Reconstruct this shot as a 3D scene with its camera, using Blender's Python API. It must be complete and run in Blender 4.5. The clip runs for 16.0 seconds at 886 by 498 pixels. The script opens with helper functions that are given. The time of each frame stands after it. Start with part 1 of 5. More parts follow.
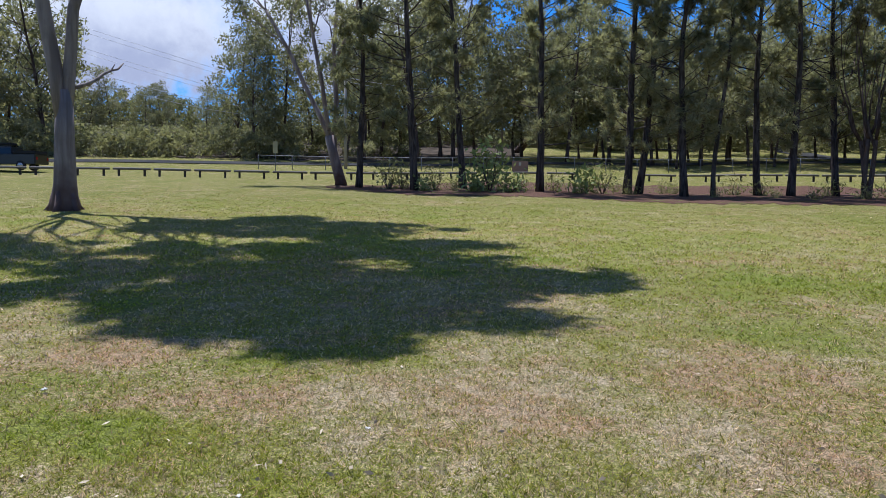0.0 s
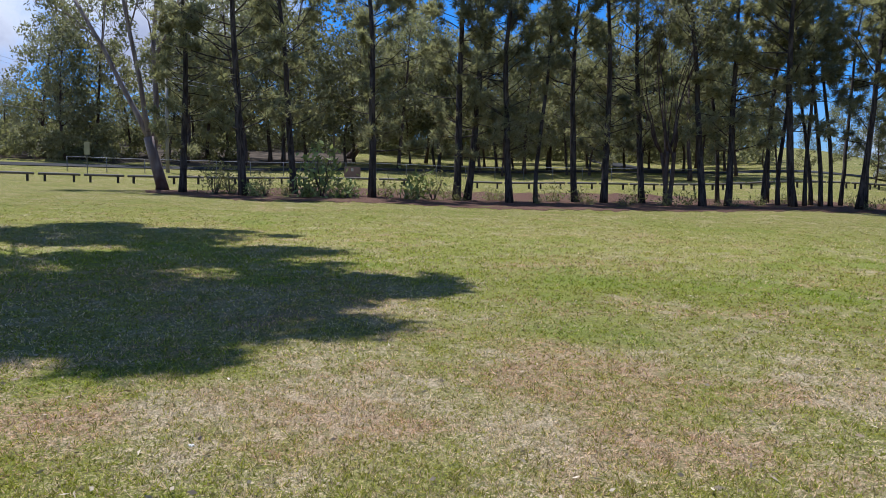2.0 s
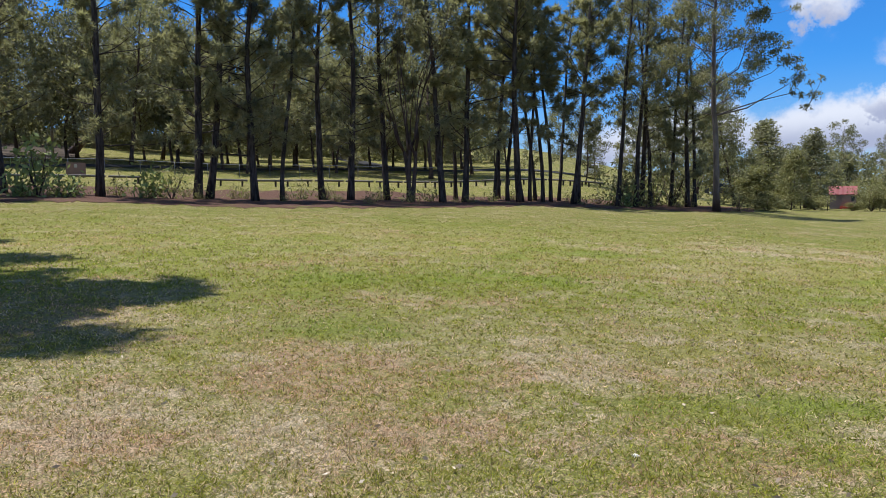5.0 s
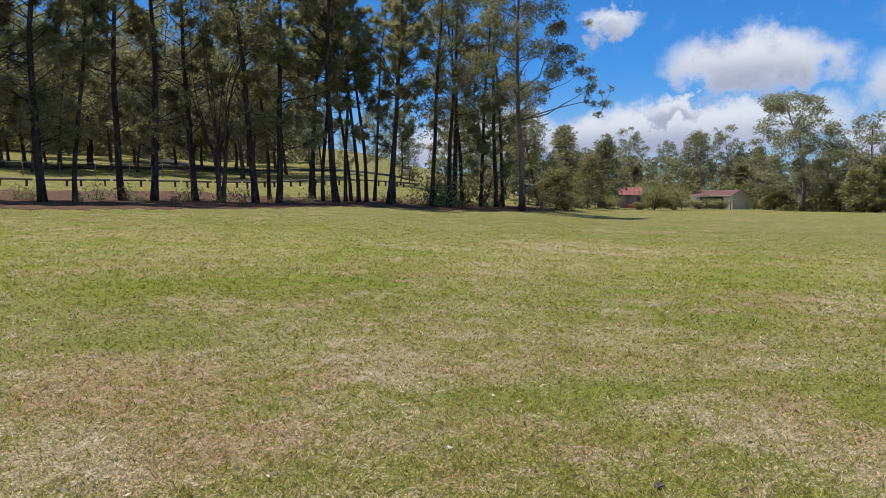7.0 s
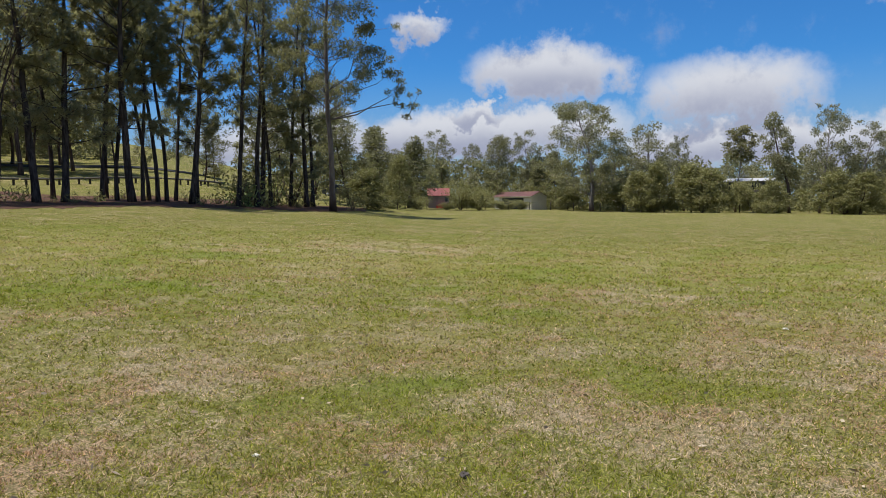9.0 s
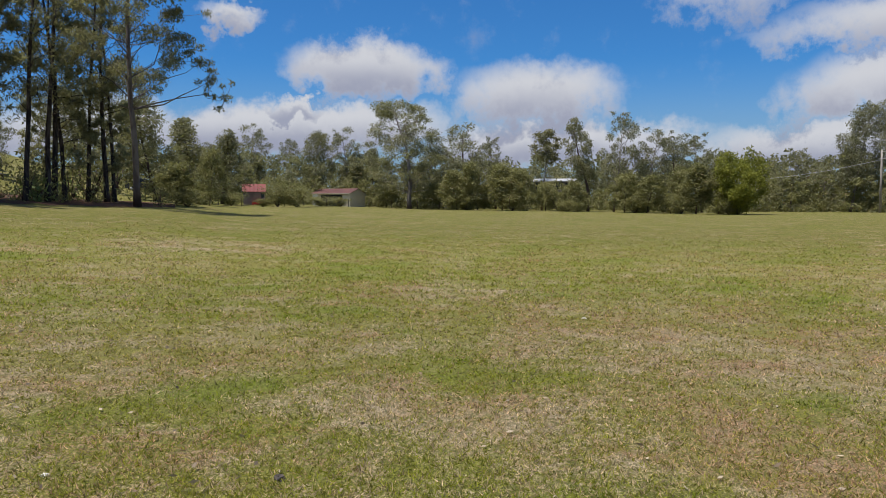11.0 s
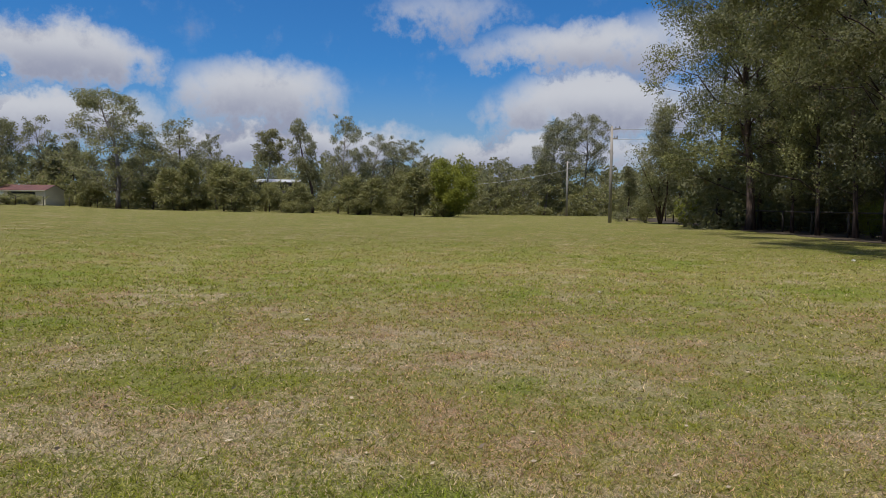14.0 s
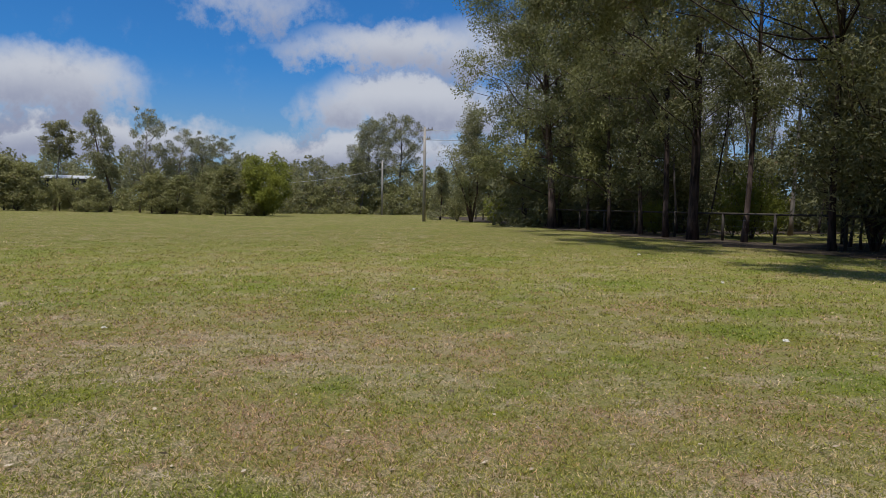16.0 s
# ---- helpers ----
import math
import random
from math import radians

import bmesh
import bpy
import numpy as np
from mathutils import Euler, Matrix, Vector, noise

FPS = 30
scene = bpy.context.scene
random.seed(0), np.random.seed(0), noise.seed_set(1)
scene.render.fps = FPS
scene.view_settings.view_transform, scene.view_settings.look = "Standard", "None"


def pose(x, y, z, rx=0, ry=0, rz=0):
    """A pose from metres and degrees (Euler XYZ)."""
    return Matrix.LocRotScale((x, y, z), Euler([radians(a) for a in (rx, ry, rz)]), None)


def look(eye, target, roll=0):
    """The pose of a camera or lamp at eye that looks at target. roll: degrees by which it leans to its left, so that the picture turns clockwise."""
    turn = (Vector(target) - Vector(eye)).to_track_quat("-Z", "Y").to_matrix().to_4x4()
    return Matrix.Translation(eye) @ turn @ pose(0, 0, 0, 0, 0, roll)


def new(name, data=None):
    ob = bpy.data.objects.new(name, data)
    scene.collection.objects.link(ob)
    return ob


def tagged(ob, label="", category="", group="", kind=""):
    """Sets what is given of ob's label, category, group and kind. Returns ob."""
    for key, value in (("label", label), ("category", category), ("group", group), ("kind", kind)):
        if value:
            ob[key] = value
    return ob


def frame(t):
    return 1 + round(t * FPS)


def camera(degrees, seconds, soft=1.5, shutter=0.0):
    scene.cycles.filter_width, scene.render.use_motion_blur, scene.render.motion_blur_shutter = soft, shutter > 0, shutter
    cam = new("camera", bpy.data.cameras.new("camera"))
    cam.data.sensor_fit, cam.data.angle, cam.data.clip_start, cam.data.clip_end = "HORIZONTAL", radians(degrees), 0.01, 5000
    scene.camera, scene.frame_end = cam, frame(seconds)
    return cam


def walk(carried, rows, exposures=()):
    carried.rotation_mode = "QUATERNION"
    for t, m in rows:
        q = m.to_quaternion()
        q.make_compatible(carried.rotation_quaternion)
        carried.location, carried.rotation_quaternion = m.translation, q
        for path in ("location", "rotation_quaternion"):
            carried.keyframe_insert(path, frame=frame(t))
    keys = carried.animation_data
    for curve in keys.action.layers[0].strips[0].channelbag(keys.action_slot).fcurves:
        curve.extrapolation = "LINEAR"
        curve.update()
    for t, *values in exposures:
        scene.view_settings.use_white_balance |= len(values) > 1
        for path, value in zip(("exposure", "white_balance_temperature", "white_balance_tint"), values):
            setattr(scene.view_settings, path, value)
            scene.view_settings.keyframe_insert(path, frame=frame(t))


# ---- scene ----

# ---------------------------------------------------------------- camera
cam = camera(62.0, 16.0, soft=0.6)
EYE = 1.6
TURN = [  # seconds, yaw, pitch, roll
    (0.0, 0.00, -3.42, 0.26), (0.5, -3.26, -3.23, 0.44), (1.0, -6.50, -3.09, 0.52), (1.5, -9.71, -2.98, 0.48),
    (2.0, -12.90, -2.91, 0.30), (2.5, -16.08, -2.89, 0.14), (3.0, -19.28, -2.91, -0.01), (3.5, -22.45, -2.94, -0.20),
    (4.0, -25.65, -3.00, -0.32), (6.5, -42.63, -3.22, -0.62), (7.0, -46.34, -3.23, -0.69), (7.5, -50.00, -3.24, -0.68),
    (8.0, -53.63, -3.26, -0.70), (8.5, -57.28, -3.32, -0.68), (9.0, -60.90, -3.38, -0.59), (11.5, -78.39, -3.73, 0.04),
    (12.0, -81.91, -3.72, 0.21), (12.5, -85.42, -3.67, 0.31), (13.0, -88.96, -3.61, 0.45), (13.5, -92.51, -3.55, 0.63),
    (14.0, -96.04, -3.49, 0.63), (14.5, -99.61, -3.44, 0.55), (15.0, -103.13, -3.41, 0.66), (15.5, -106.66, -3.42, 0.64),
    (16.0, -110.25, -3.41, 0.73),
]
REACH = 0.11  # the camera is held a hand's width ahead of the turning point
PATH = [(t, look((-REACH * math.sin(radians(yw)), REACH * math.cos(radians(yw)), EYE),
                 (-100 * math.sin(radians(yw)), 100 * math.cos(radians(yw)), EYE + 99.89 * math.tan(radians(pt))), rl))
        for t, yw, pt, rl in TURN]
walk(cam, PATH, [(0.0, 0.50, 5430, 14), (4.0, 0.57, 5680, 13), (8.0, 0.33, 6060, 12), (12.5, 0.05, 6250, 12), (16.0, -0.04, 5950, 12)])

# ---------------------------------------------------------------- sky and sun
SUN_AZ, SUN_EL = -34.0, 71.0
sun_dir = Vector((math.sin(radians(SUN_AZ)) * math.cos(radians(SUN_EL)), math.cos(radians(SUN_AZ)) * math.cos(radians(SUN_EL)), math.sin(radians(SUN_EL))))
sun = new("sun", bpy.data.lights.new("sun", "SUN"))
sun.data.energy, sun.data.angle, sun.data.color = 5.0, radians(0.55), (1.0, 0.94, 0.84)
sun.matrix_world = look(sun_dir * 200, (0, 0, 0))

world = bpy.data.worlds.new("sky")
scene.world = world
world.use_nodes = True


class Nodes:
    """Short hand for a node tree."""

    def __init__(self, tree):
        self.t = tree

    def add(self, kind, **inputs):
        n = self.t.nodes.new(kind)
        for k, v in inputs.items():
            self.put(n, k, v)
        return n

    def put(self, n, k, v):
        sock = n.inputs[int(k[1:])] if k[0] == "i" and k[1:].isdigit() else n.inputs[k.replace("_", " ")]
        if isinstance(v, bpy.types.NodeSocket):
            self.t.links.new(v, sock)
        else:
            sock.default_value = v

    def math(self, op, a, b=0.0, clamp=False):
        n = self.t.nodes.new("ShaderNodeMath")
        n.operation, n.use_clamp = op, clamp
        self.put(n, "i0", a)
        self.put(n, "i1", b)
        return n.outputs[0]

    def mix(self, f, a, b, kind="MIX"):
        n = self.t.nodes.new("ShaderNodeMix")
        n.data_type, n.blend_type = "RGBA", kind
        for i, v in ((0, f), (6, a), (7, b)):
            if isinstance(v, bpy.types.NodeSocket):
                self.t.links.new(v, n.inputs[i])
            else:
                n.inputs[i].default_value = (*v, 1) if isinstance(v, tuple) and len(v) == 3 else v
        return n.outputs[2]

    def noise(self, vec, scale, detail=4.0, rough=0.55, distort=0.0):
        n = self.add("ShaderNodeTexNoise", Scale=scale, Detail=detail, Roughness=rough, Distortion=distort)
        if vec is not None:
            self.t.links.new(vec, n.inputs["Vector"])
        return n.outputs["Fac"]

    def ramp(self, f, *stops):
        n = self.t.nodes.new("ShaderNodeValToRGB")
        e = n.color_ramp.elements
        while len(e) < len(stops):
            e.new(0.5)
        for el, (p, c) in zip(e, stops):
            el.position, el.color = p, (*c, 1) if isinstance(c, tuple) else (c, c, c, 1)
        self.t.links.new(f, n.inputs[0])
        return n.outputs[0]

    def step(self, v, a, b):
        n = self.t.nodes.new("ShaderNodeMapRange")
        n.interpolation_type = "SMOOTHSTEP"
        for i, x in ((0, v), (1, a), (2, b), (3, 0.0), (4, 1.0)):
            self.put(n, "i%d" % i, x)
        return n.outputs[0]


def build_sky():
    w = Nodes(world.node_tree)
    world.node_tree.nodes.clear()
    sky = world.node_tree.nodes.new("ShaderNodeTexSky")
    sky.sky_type, sky.sun_disc = "NISHITA", False
    sky.sun_elevation, sky.sun_rotation = radians(SUN_EL), radians(SUN_AZ)
    sky.altitude, sky.air_density, sky.dust_density, sky.ozone_density = 200, 1.0, 0.3, 3.0
    blue = w.mix(1.0, sky.outputs[0], (0.42, 1.06, 1.63), "MULTIPLY")
    way = w.add("ShaderNodeTexCoord").outputs["Generated"]
    part_of = w.add("ShaderNodeSeparateXYZ", Vector=way)
    az = w.math("MULTIPLY", w.math("ARCTAN2", part_of.outputs[0], part_of.outputs[1]), 57.2958)
    el = w.math("MULTIPLY", w.math("ARCSINE", part_of.outputs[2]), 57.2958)
    blue = w.mix(w.math("MULTIPLY", w.step(el, 11.0, 0.5), 0.75), blue, (5.0, 6.3, 7.4))
    warp = w.math("SUBTRACT", w.noise(way, 9.0, 6.0, 0.6), 0.5)
    warp2 = w.math("SUBTRACT", w.noise(way, 26.0, 6.0, 0.62), 0.5)
    az = w.math("ADD", az, w.math("MULTIPLY", warp, 9.0))
    el = w.math("ADD", el, w.math("ADD", w.math("MULTIPLY", warp, 5.0), w.math("MULTIPLY", warp2, 4.0)))
    mask, under = None, None
    # clouds: azimuth, elevation, half width, half height, thickness
    for a, e, hw, hh, k in CLOUDS:
        e, hh = e - 1.1, hh * 0.88
        u = w.math("DIVIDE", w.math("SUBTRACT", az, a), hw)
        v = w.math("DIVIDE", w.math("SUBTRACT", el, e), hh)
        r2 = w.math("ADD", w.math("MULTIPLY", u, u), w.math("MULTIPLY", v, v))
        m = w.math("MULTIPLY", w.math("SUBTRACT", 1.0, r2, clamp=True), k)
        low = w.math("MULTIPLY", m, w.math("SUBTRACT", 0.35, v))
        mask = m if mask is None else w.math("MAXIMUM", mask, m)
        under = low if under is None else w.math("MAXIMUM", under, low)
    cover = w.step(w.math("ADD", mask, w.math("ADD", w.math("MULTIPLY", warp2, 0.8), w.math("MULTIPLY", warp, 0.5))), 0.04, 0.72)
    shade = w.step(w.math("ADD", under, w.math("MULTIPLY", w.math("ADD", warp2, warp), 1.3)), -0.05, 0.70)
    white = w.mix(shade, (9.8, 9.9, 10.1), (5.3, 5.6, 6.9))
    toward = w.t.nodes.new("ShaderNodeVectorMath")
    toward.operation = "DOT_PRODUCT"
    w.put(toward, "i0", way)
    toward.inputs[1].default_value = sun_dir
    ahead = w.math("POWER", w.math("MAXIMUM", toward.outputs["Value"], 0.0), 5.0)
    white = w.mix(w.math("MULTIPLY", ahead, 1.0), white, (17.0, 16.8, 16.4))
    out = w.add("ShaderNodeOutputWorld")
    bg = w.add("ShaderNodeBackground", Color=w.mix(cover, blue, white), Strength=0.058)
    world.node_tree.links.new(bg.outputs[0], out.inputs[0])


CLOUDS = [(-24, 13, 11, 6.5, 1.0), (-34, 22, 16, 9, 1.0), (-8, 15, 12, 6, 1.0), (8, 12, 6, 3, 0.35), (69, 11.0, 7.5, 3.4, 0.95), (82.0, 9.0, 8.5, 3.6, 0.8),
          (64, 6.6, 14, 2.6, 0.95), (84, 5.4, 13, 2.6, 1.0), (50, 6, 9, 3, 0.8), (96, 15.5, 7, 2.4, 0.42), (107, 12.6, 11, 2.8, 0.75), (114, 13, 10, 3.0, 0.6), (103, 5.0, 12, 2.2, 0.85),
          (108, 8.4, 10.5, 4.0, 0.95), (59, 14.6, 3, 1.2, 0.7), (63.7, 8.0, 2.6, 1.1, 0.9), (36, 4, 10, 2.6, 0.7), (126, 9, 14, 6, 0.9), (150, 20, 20, 10, 0.8), (-90, 25, 30, 12, 0.8), (-150, 15, 25, 8, 0.8),
          # unseen overhead clouds, added to whiten the fill light in shadows
          (20, 45, 30, 12, 0.8), (110, 48, 35, 12, 0.8), (-120, 55, 45, 12, 0.8), (170, 70, 60, 10, 0.7), (-60, 38, 18, 7, 0.6)]
build_sky()

# ---------------------------------------------------------------- lie of the land
SLOPES = [(-180, 0), (-120, 0), (-75, .03), (-40, .053), (-20, .061), (5, .058), (20, .049), (36, .040), (51, .025), (62, .012), (76, .005), (97, 0), (180, 0)]


def ease(t):
    t = max(0.0, min(1.0, t))
    return t * t * (3 - 2 * t)


def slope(az):
    for (a, s), (b, u) in zip(SLOPES, SLOPES[1:]):
        if a <= az <= b:
            return s + (u - s) * ease((az - a) / (b - a))
    return 0.0


def ground_at(x, y):
    """Height of the ground: a flat paddock with a hillside to the north."""
    d, az = math.hypot(x, y), math.degrees(math.atan2(x, y))
    e = min(d, 170.0)
    hill = ease((58 - az) / 22) * ease((az + 130) / 50)
    return slope(az) * (math.sqrt(e * e + 9) - 3) + hill * 0.085 * ((e - 62 + math.sqrt((e - 62) ** 2 + 100)) / 2 - 0.4)


def at(az, d, up=0.0):
    """The point on the ground at a bearing from north and a distance."""
    x, y = d * math.sin(radians(az)), d * math.cos(radians(az))
    return Vector((x, y, ground_at(x, y) + up))


# ---------------------------------------------------------------- materials
def material(name, rough=0.8, metal=0.0, spec=0.3):
    m = bpy.data.materials.new(name)
    m.use_nodes = True
    w = Nodes(m.node_tree)
    b = m.node_tree.nodes["Principled BSDF"]
    b.inputs["Roughness"].default_value, b.inputs["Metallic"].default_value = rough, metal
    b.inputs["Specular IOR Level"].default_value = spec
    return m, w, b


def bump(w, b, height, strength=0.4, distance=0.02):
    n = w.add("ShaderNodeBump", Strength=strength, Distance=distance, Height=height)
    w.t.links.new(n.outputs[0], b.inputs["Normal"])


def plain(name, colour, rough=0.7, metal=0.0, grain=8.0, vary=0.25, spec=0.3):
    """A surface with mottling at two scales and fine relief."""
    m, w, b = material(name, rough, metal, spec)
    pos = w.add("ShaderNodeTexCoord").outputs["Object"]
    big, fine = w.noise(pos, grain * 0.15, 3.0), w.noise(pos, grain * 4, 5.0)
    dark = tuple(c * (1 - vary) for c in colour)
    light = tuple(min(1, c * (1 + vary)) for c in colour)
    col = w.mix(w.step(big, 0.3, 0.7), dark, light)
    w.put(b, "Base_Color", w.mix(w.math("MULTIPLY", w.step(fine, 0.45, 0.75), 0.4), col, dark))
    bump(w, b, fine, 0.3, 0.005)
    return m


def leaf_material(name, dark, light, dry=None, dry_share=0.0, through_light=0.35):
    m, w, b = material(name, 0.65, 0.0, 0.2)
    island = w.add("ShaderNodeNewGeometry").outputs["Random Per Island"]
    tree_random = w.add("ShaderNodeObjectInfo").outputs["Random"]
    pos = w.add("ShaderNodeTexCoord").outputs["Object"]
    clump = w.step(w.noise(pos, 0.8, 3.0, 0.6), 0.32, 0.68)
    f = w.math("ADD", w.math("MULTIPLY", island, 0.55), w.math("MULTIPLY", clump, 0.5))
    f = w.math("ADD", f, w.math("MULTIPLY", w.math("SUBTRACT", tree_random, 0.5), 0.35), clamp=True)
    col = w.mix(f, dark, light)
    if dry:
        col = w.mix(w.math("MULTIPLY", w.step(w.math("FRACT", w.math("MULTIPLY", island, 17.3)), 1 - dry_share, 1.0), 0.9), col, dry)
    w.put(b, "Base_Color", col)
    glow = w.add("ShaderNodeBsdfTranslucent", Color=w.mix(0.5, col, (0.34, 0.34, 0.08)))
    both = w.add("ShaderNodeMixShader", Fac=through_light)
    w.t.links.new(b.outputs[0], both.inputs[1])
    w.t.links.new(glow.outputs[0], both.inputs[2])
    w.t.links.new(both.outputs[0], m.node_tree.nodes["Material Output"].inputs[0])
    return m


def bark_material(name, pale, dark, stretch=0.12, scale=5.0, base_dark=None, deep=0.03):
    m, w, b = material(name, 0.9, 0.0, 0.15)
    pos = w.add("ShaderNodeTexCoord").outputs["Object"]
    long_pos = w.add("ShaderNodeMapping", Vector=pos, Scale=(1, 1, stretch)).outputs[0]
    fissure, patch = w.noise(long_pos, scale, 6.0, 0.65, 0.4), w.noise(pos, 1.1, 3.0)
    col = w.mix(w.step(fissure, 0.38, 0.62), dark, pale)
    col = w.mix(w.math("MULTIPLY", w.step(patch, 0.5, 0.68), 0.55), col, dark)
    if base_dark:
        z = w.math("ADD", w.add("ShaderNodeSeparateXYZ", Vector=pos).outputs[2], w.math("MULTIPLY", patch, 2.2))
        col = w.mix(w.step(z, 2.6, 1.2), col, base_dark)
    w.put(b, "Base_Color", col)
    bump(w, b, fissure, 0.8, deep)
    return m


# lush (+) and worn (-) places in the grass: bearing, distance, half width, half depth, strength
PATCHES = [(57.0, 22.5, 3.6, 3.0, -0.75), (27, 12, 3.4, 1.3, 0.6), (-19, 4.9, 1.3, 0.5, 0.55), (-27, 5.1, 0.9, 0.6, 0.5), (-8, 6.5, 1.3, 0.45, 0.6), (81.5, 6.9, 1.5, 0.8, 0.6), (64, 16, 3.2, 1.8, 0.35), (69, 10, 1.6, 0.9, 0.45),
           (134, 10.2, 1.6, 0.8, 0.7), (-23, 7.2, 1.3, 0.6, -1.0), (-4, 5.2, 1.9, 0.8, -0.8), (11, 6.3, 2.2, 0.9, -0.6), (21, 5.0, 1.8, 0.8, -0.7), (50, 20.5, 5.0, 1.6, -0.5), (40, 6.8, 2.0, 0.6, -0.6),
           (74.5, 12.5, 1.4, 1.0, -0.8), (89, 9.0, 0.9, 0.6, -0.9), (76, 5.6, 1.3, 0.7, -0.8), (95, 7.6, 2.2, 1.5, -0.6), (105.2, 23, 0.45, 16.0, -0.35), (107.0, 27, 0.45, 16.0, -0.28)]


def patch_field(w, pos):
    """How lush or worn the grass is at a place, by the patches, with ragged outlines."""
    ragged = w.add("ShaderNodeTexNoise", Vector=pos, Scale=1.3, Detail=5.0, Roughness=0.65).outputs["Color"]
    shift = w.t.nodes.new("ShaderNodeVectorMath")
    shift.operation = "MULTIPLY_ADD"
    w.put(shift, "i0", ragged)
    shift.inputs[1].default_value = (1.5, 1.5, 0)
    w.put(shift, "i2", pos)
    total = None
    for az, d, wide, deep, k in PATCHES:
        c = at(az, d)
        spot = w.t.nodes.new("ShaderNodeMapping")
        spot.vector_type = "TEXTURE"
        w.put(spot, "Vector", shift.outputs[0])
        spot.inputs["Location"].default_value = (c.x + 0.75, c.y + 0.75, c.z)
        spot.inputs["Rotation"].default_value = (0, 0, -radians(az))
        spot.inputs["Scale"].default_value = (wide * 1.25, deep * 1.25, 3.0)
        far = w.t.nodes.new("ShaderNodeVectorMath")
        far.operation = "LENGTH"
        w.put(far, "i0", spot.outputs[0])
        m = w.math("MULTIPLY", w.step(far.outputs["Value"], 1.05, 0.25), k)
        total = m if total is None else w.math("ADD", total, m)
    return total


def grass_colour(w, pos):
    """Mown couch grass: green runs, yellowed runs, bare straw and reddish thatch."""
    wide, mid = w.noise(pos, 0.16, 4.0, 0.6), w.noise(pos, 1.15, 5.0, 0.62, 0.4)
    small, ruddy = w.noise(pos, 4.0, 4.0, 0.6), w.noise(pos, 0.55, 4.0, 0.6, 0.4)
    green = w.mix(w.step(wide, 0.38, 0.66), (0.210, 0.227, 0.022), (0.272, 0.248, 0.052))
    lush = w.math("ADD", w.noise(pos, 0.42, 3.0, 0.55), w.math("MULTIPLY", w.math("SUBTRACT", small, 0.5), 0.25))
    spots = patch_field(w, pos)
    lush = w.math("ADD", lush, w.math("MULTIPLY", spots, 0.16))
    green = w.mix(w.math("MULTIPLY", w.step(lush, 0.52, 0.72), 0.65), green, (0.166, 0.226, 0.018))
    reach = w.t.nodes.new("ShaderNodeVectorMath")
    reach.operation = "LENGTH"
    w.put(reach, "i0", pos)
    green = w.mix(w.math("MULTIPLY", w.step(reach.outputs["Value"], 12.0, 38.0), 0.75), green, (0.152, 0.147, 0.030))
    straw = w.mix(w.step(small, 0.3, 0.7), (0.415, 0.310, 0.185), (0.520, 0.412, 0.265))
    straw = w.mix(w.math("MULTIPLY", w.step(ruddy, 0.44, 0.62), 0.7), straw, (0.42, 0.250, 0.150))
    dry = w.math("ADD", w.math("ADD", w.math("MULTIPLY", mid, 0.95), w.math("MULTIPLY", wide, 0.22)), -0.095)
    dry = w.math("ADD", dry, w.math("MULTIPLY", w.math("SUBTRACT", small, 0.5), 0.62))
    dry = w.math("SUBTRACT", dry, w.math("MULTIPLY", spots, 0.20))
    # the middle of the paddock is worn and dry, its outer parts stay greener
    dry = w.math("SUBTRACT", dry, w.math("MULTIPLY", w.step(lush, 0.54, 0.68), 0.14))
    dry = w.math("SUBTRACT", w.math("ADD", dry, 0.03), w.math("MULTIPLY", w.step(reach.outputs["Value"], 3.0, 26.0), 0.11))
    return green, straw, dry


def ground_material():
    m, w, b = material("mown_grass", 0.95, 0.0, 0.1)
    pos = w.add("ShaderNodeNewGeometry").outputs["Position"]
    green, straw, dry = grass_colour(w, pos)
    fine, speck = w.noise(pos, 34.0, 4.0, 0.75), w.noise(pos, 75.0, 3.0, 0.75)
    tuft = w.noise(pos, 12.0, 4.0, 0.65)
    mixed = w.math("ADD", dry, w.math("MULTIPLY", w.math("SUBTRACT", fine, 0.5), 1.7))
    col = w.mix(w.step(mixed, 0.38, 0.78), green, straw)
    # dark specks and tufts: shade between blades put into the colour
    col = w.mix(w.math("MULTIPLY", w.step(speck, 0.56, 0.40), 0.8), col, (0.042, 0.038, 0.014))
    col = w.mix(w.math("MULTIPLY", w.step(speck, 0.56, 0.66), 0.4), col, (0.46, 0.40, 0.20))
    col = w.mix(w.math("MULTIPLY", w.step(tuft, 0.50, 0.32), 0.55), col, (0.070, 0.078, 0.018))
    # soil between the blades near the middle, with their shade painted in dark
    apart = w.t.nodes.new("ShaderNodeVectorMath")
    apart.operation = "LENGTH"
    w.put(apart, "i0", pos)
    gap_shade = w.math("MULTIPLY", w.step(apart.outputs["Value"], 20.0, 7.0), w.step(fine, 0.62, 0.36))
    col = w.mix(w.math("MULTIPLY", gap_shade, 0.5), col, (0.050, 0.042, 0.026))
    w.put(b, "Base_Color", col)
    bump(w, b, w.math("ADD", fine, w.math("MULTIPLY", tuft, 0.8)), 0.8, 0.03)
    return m


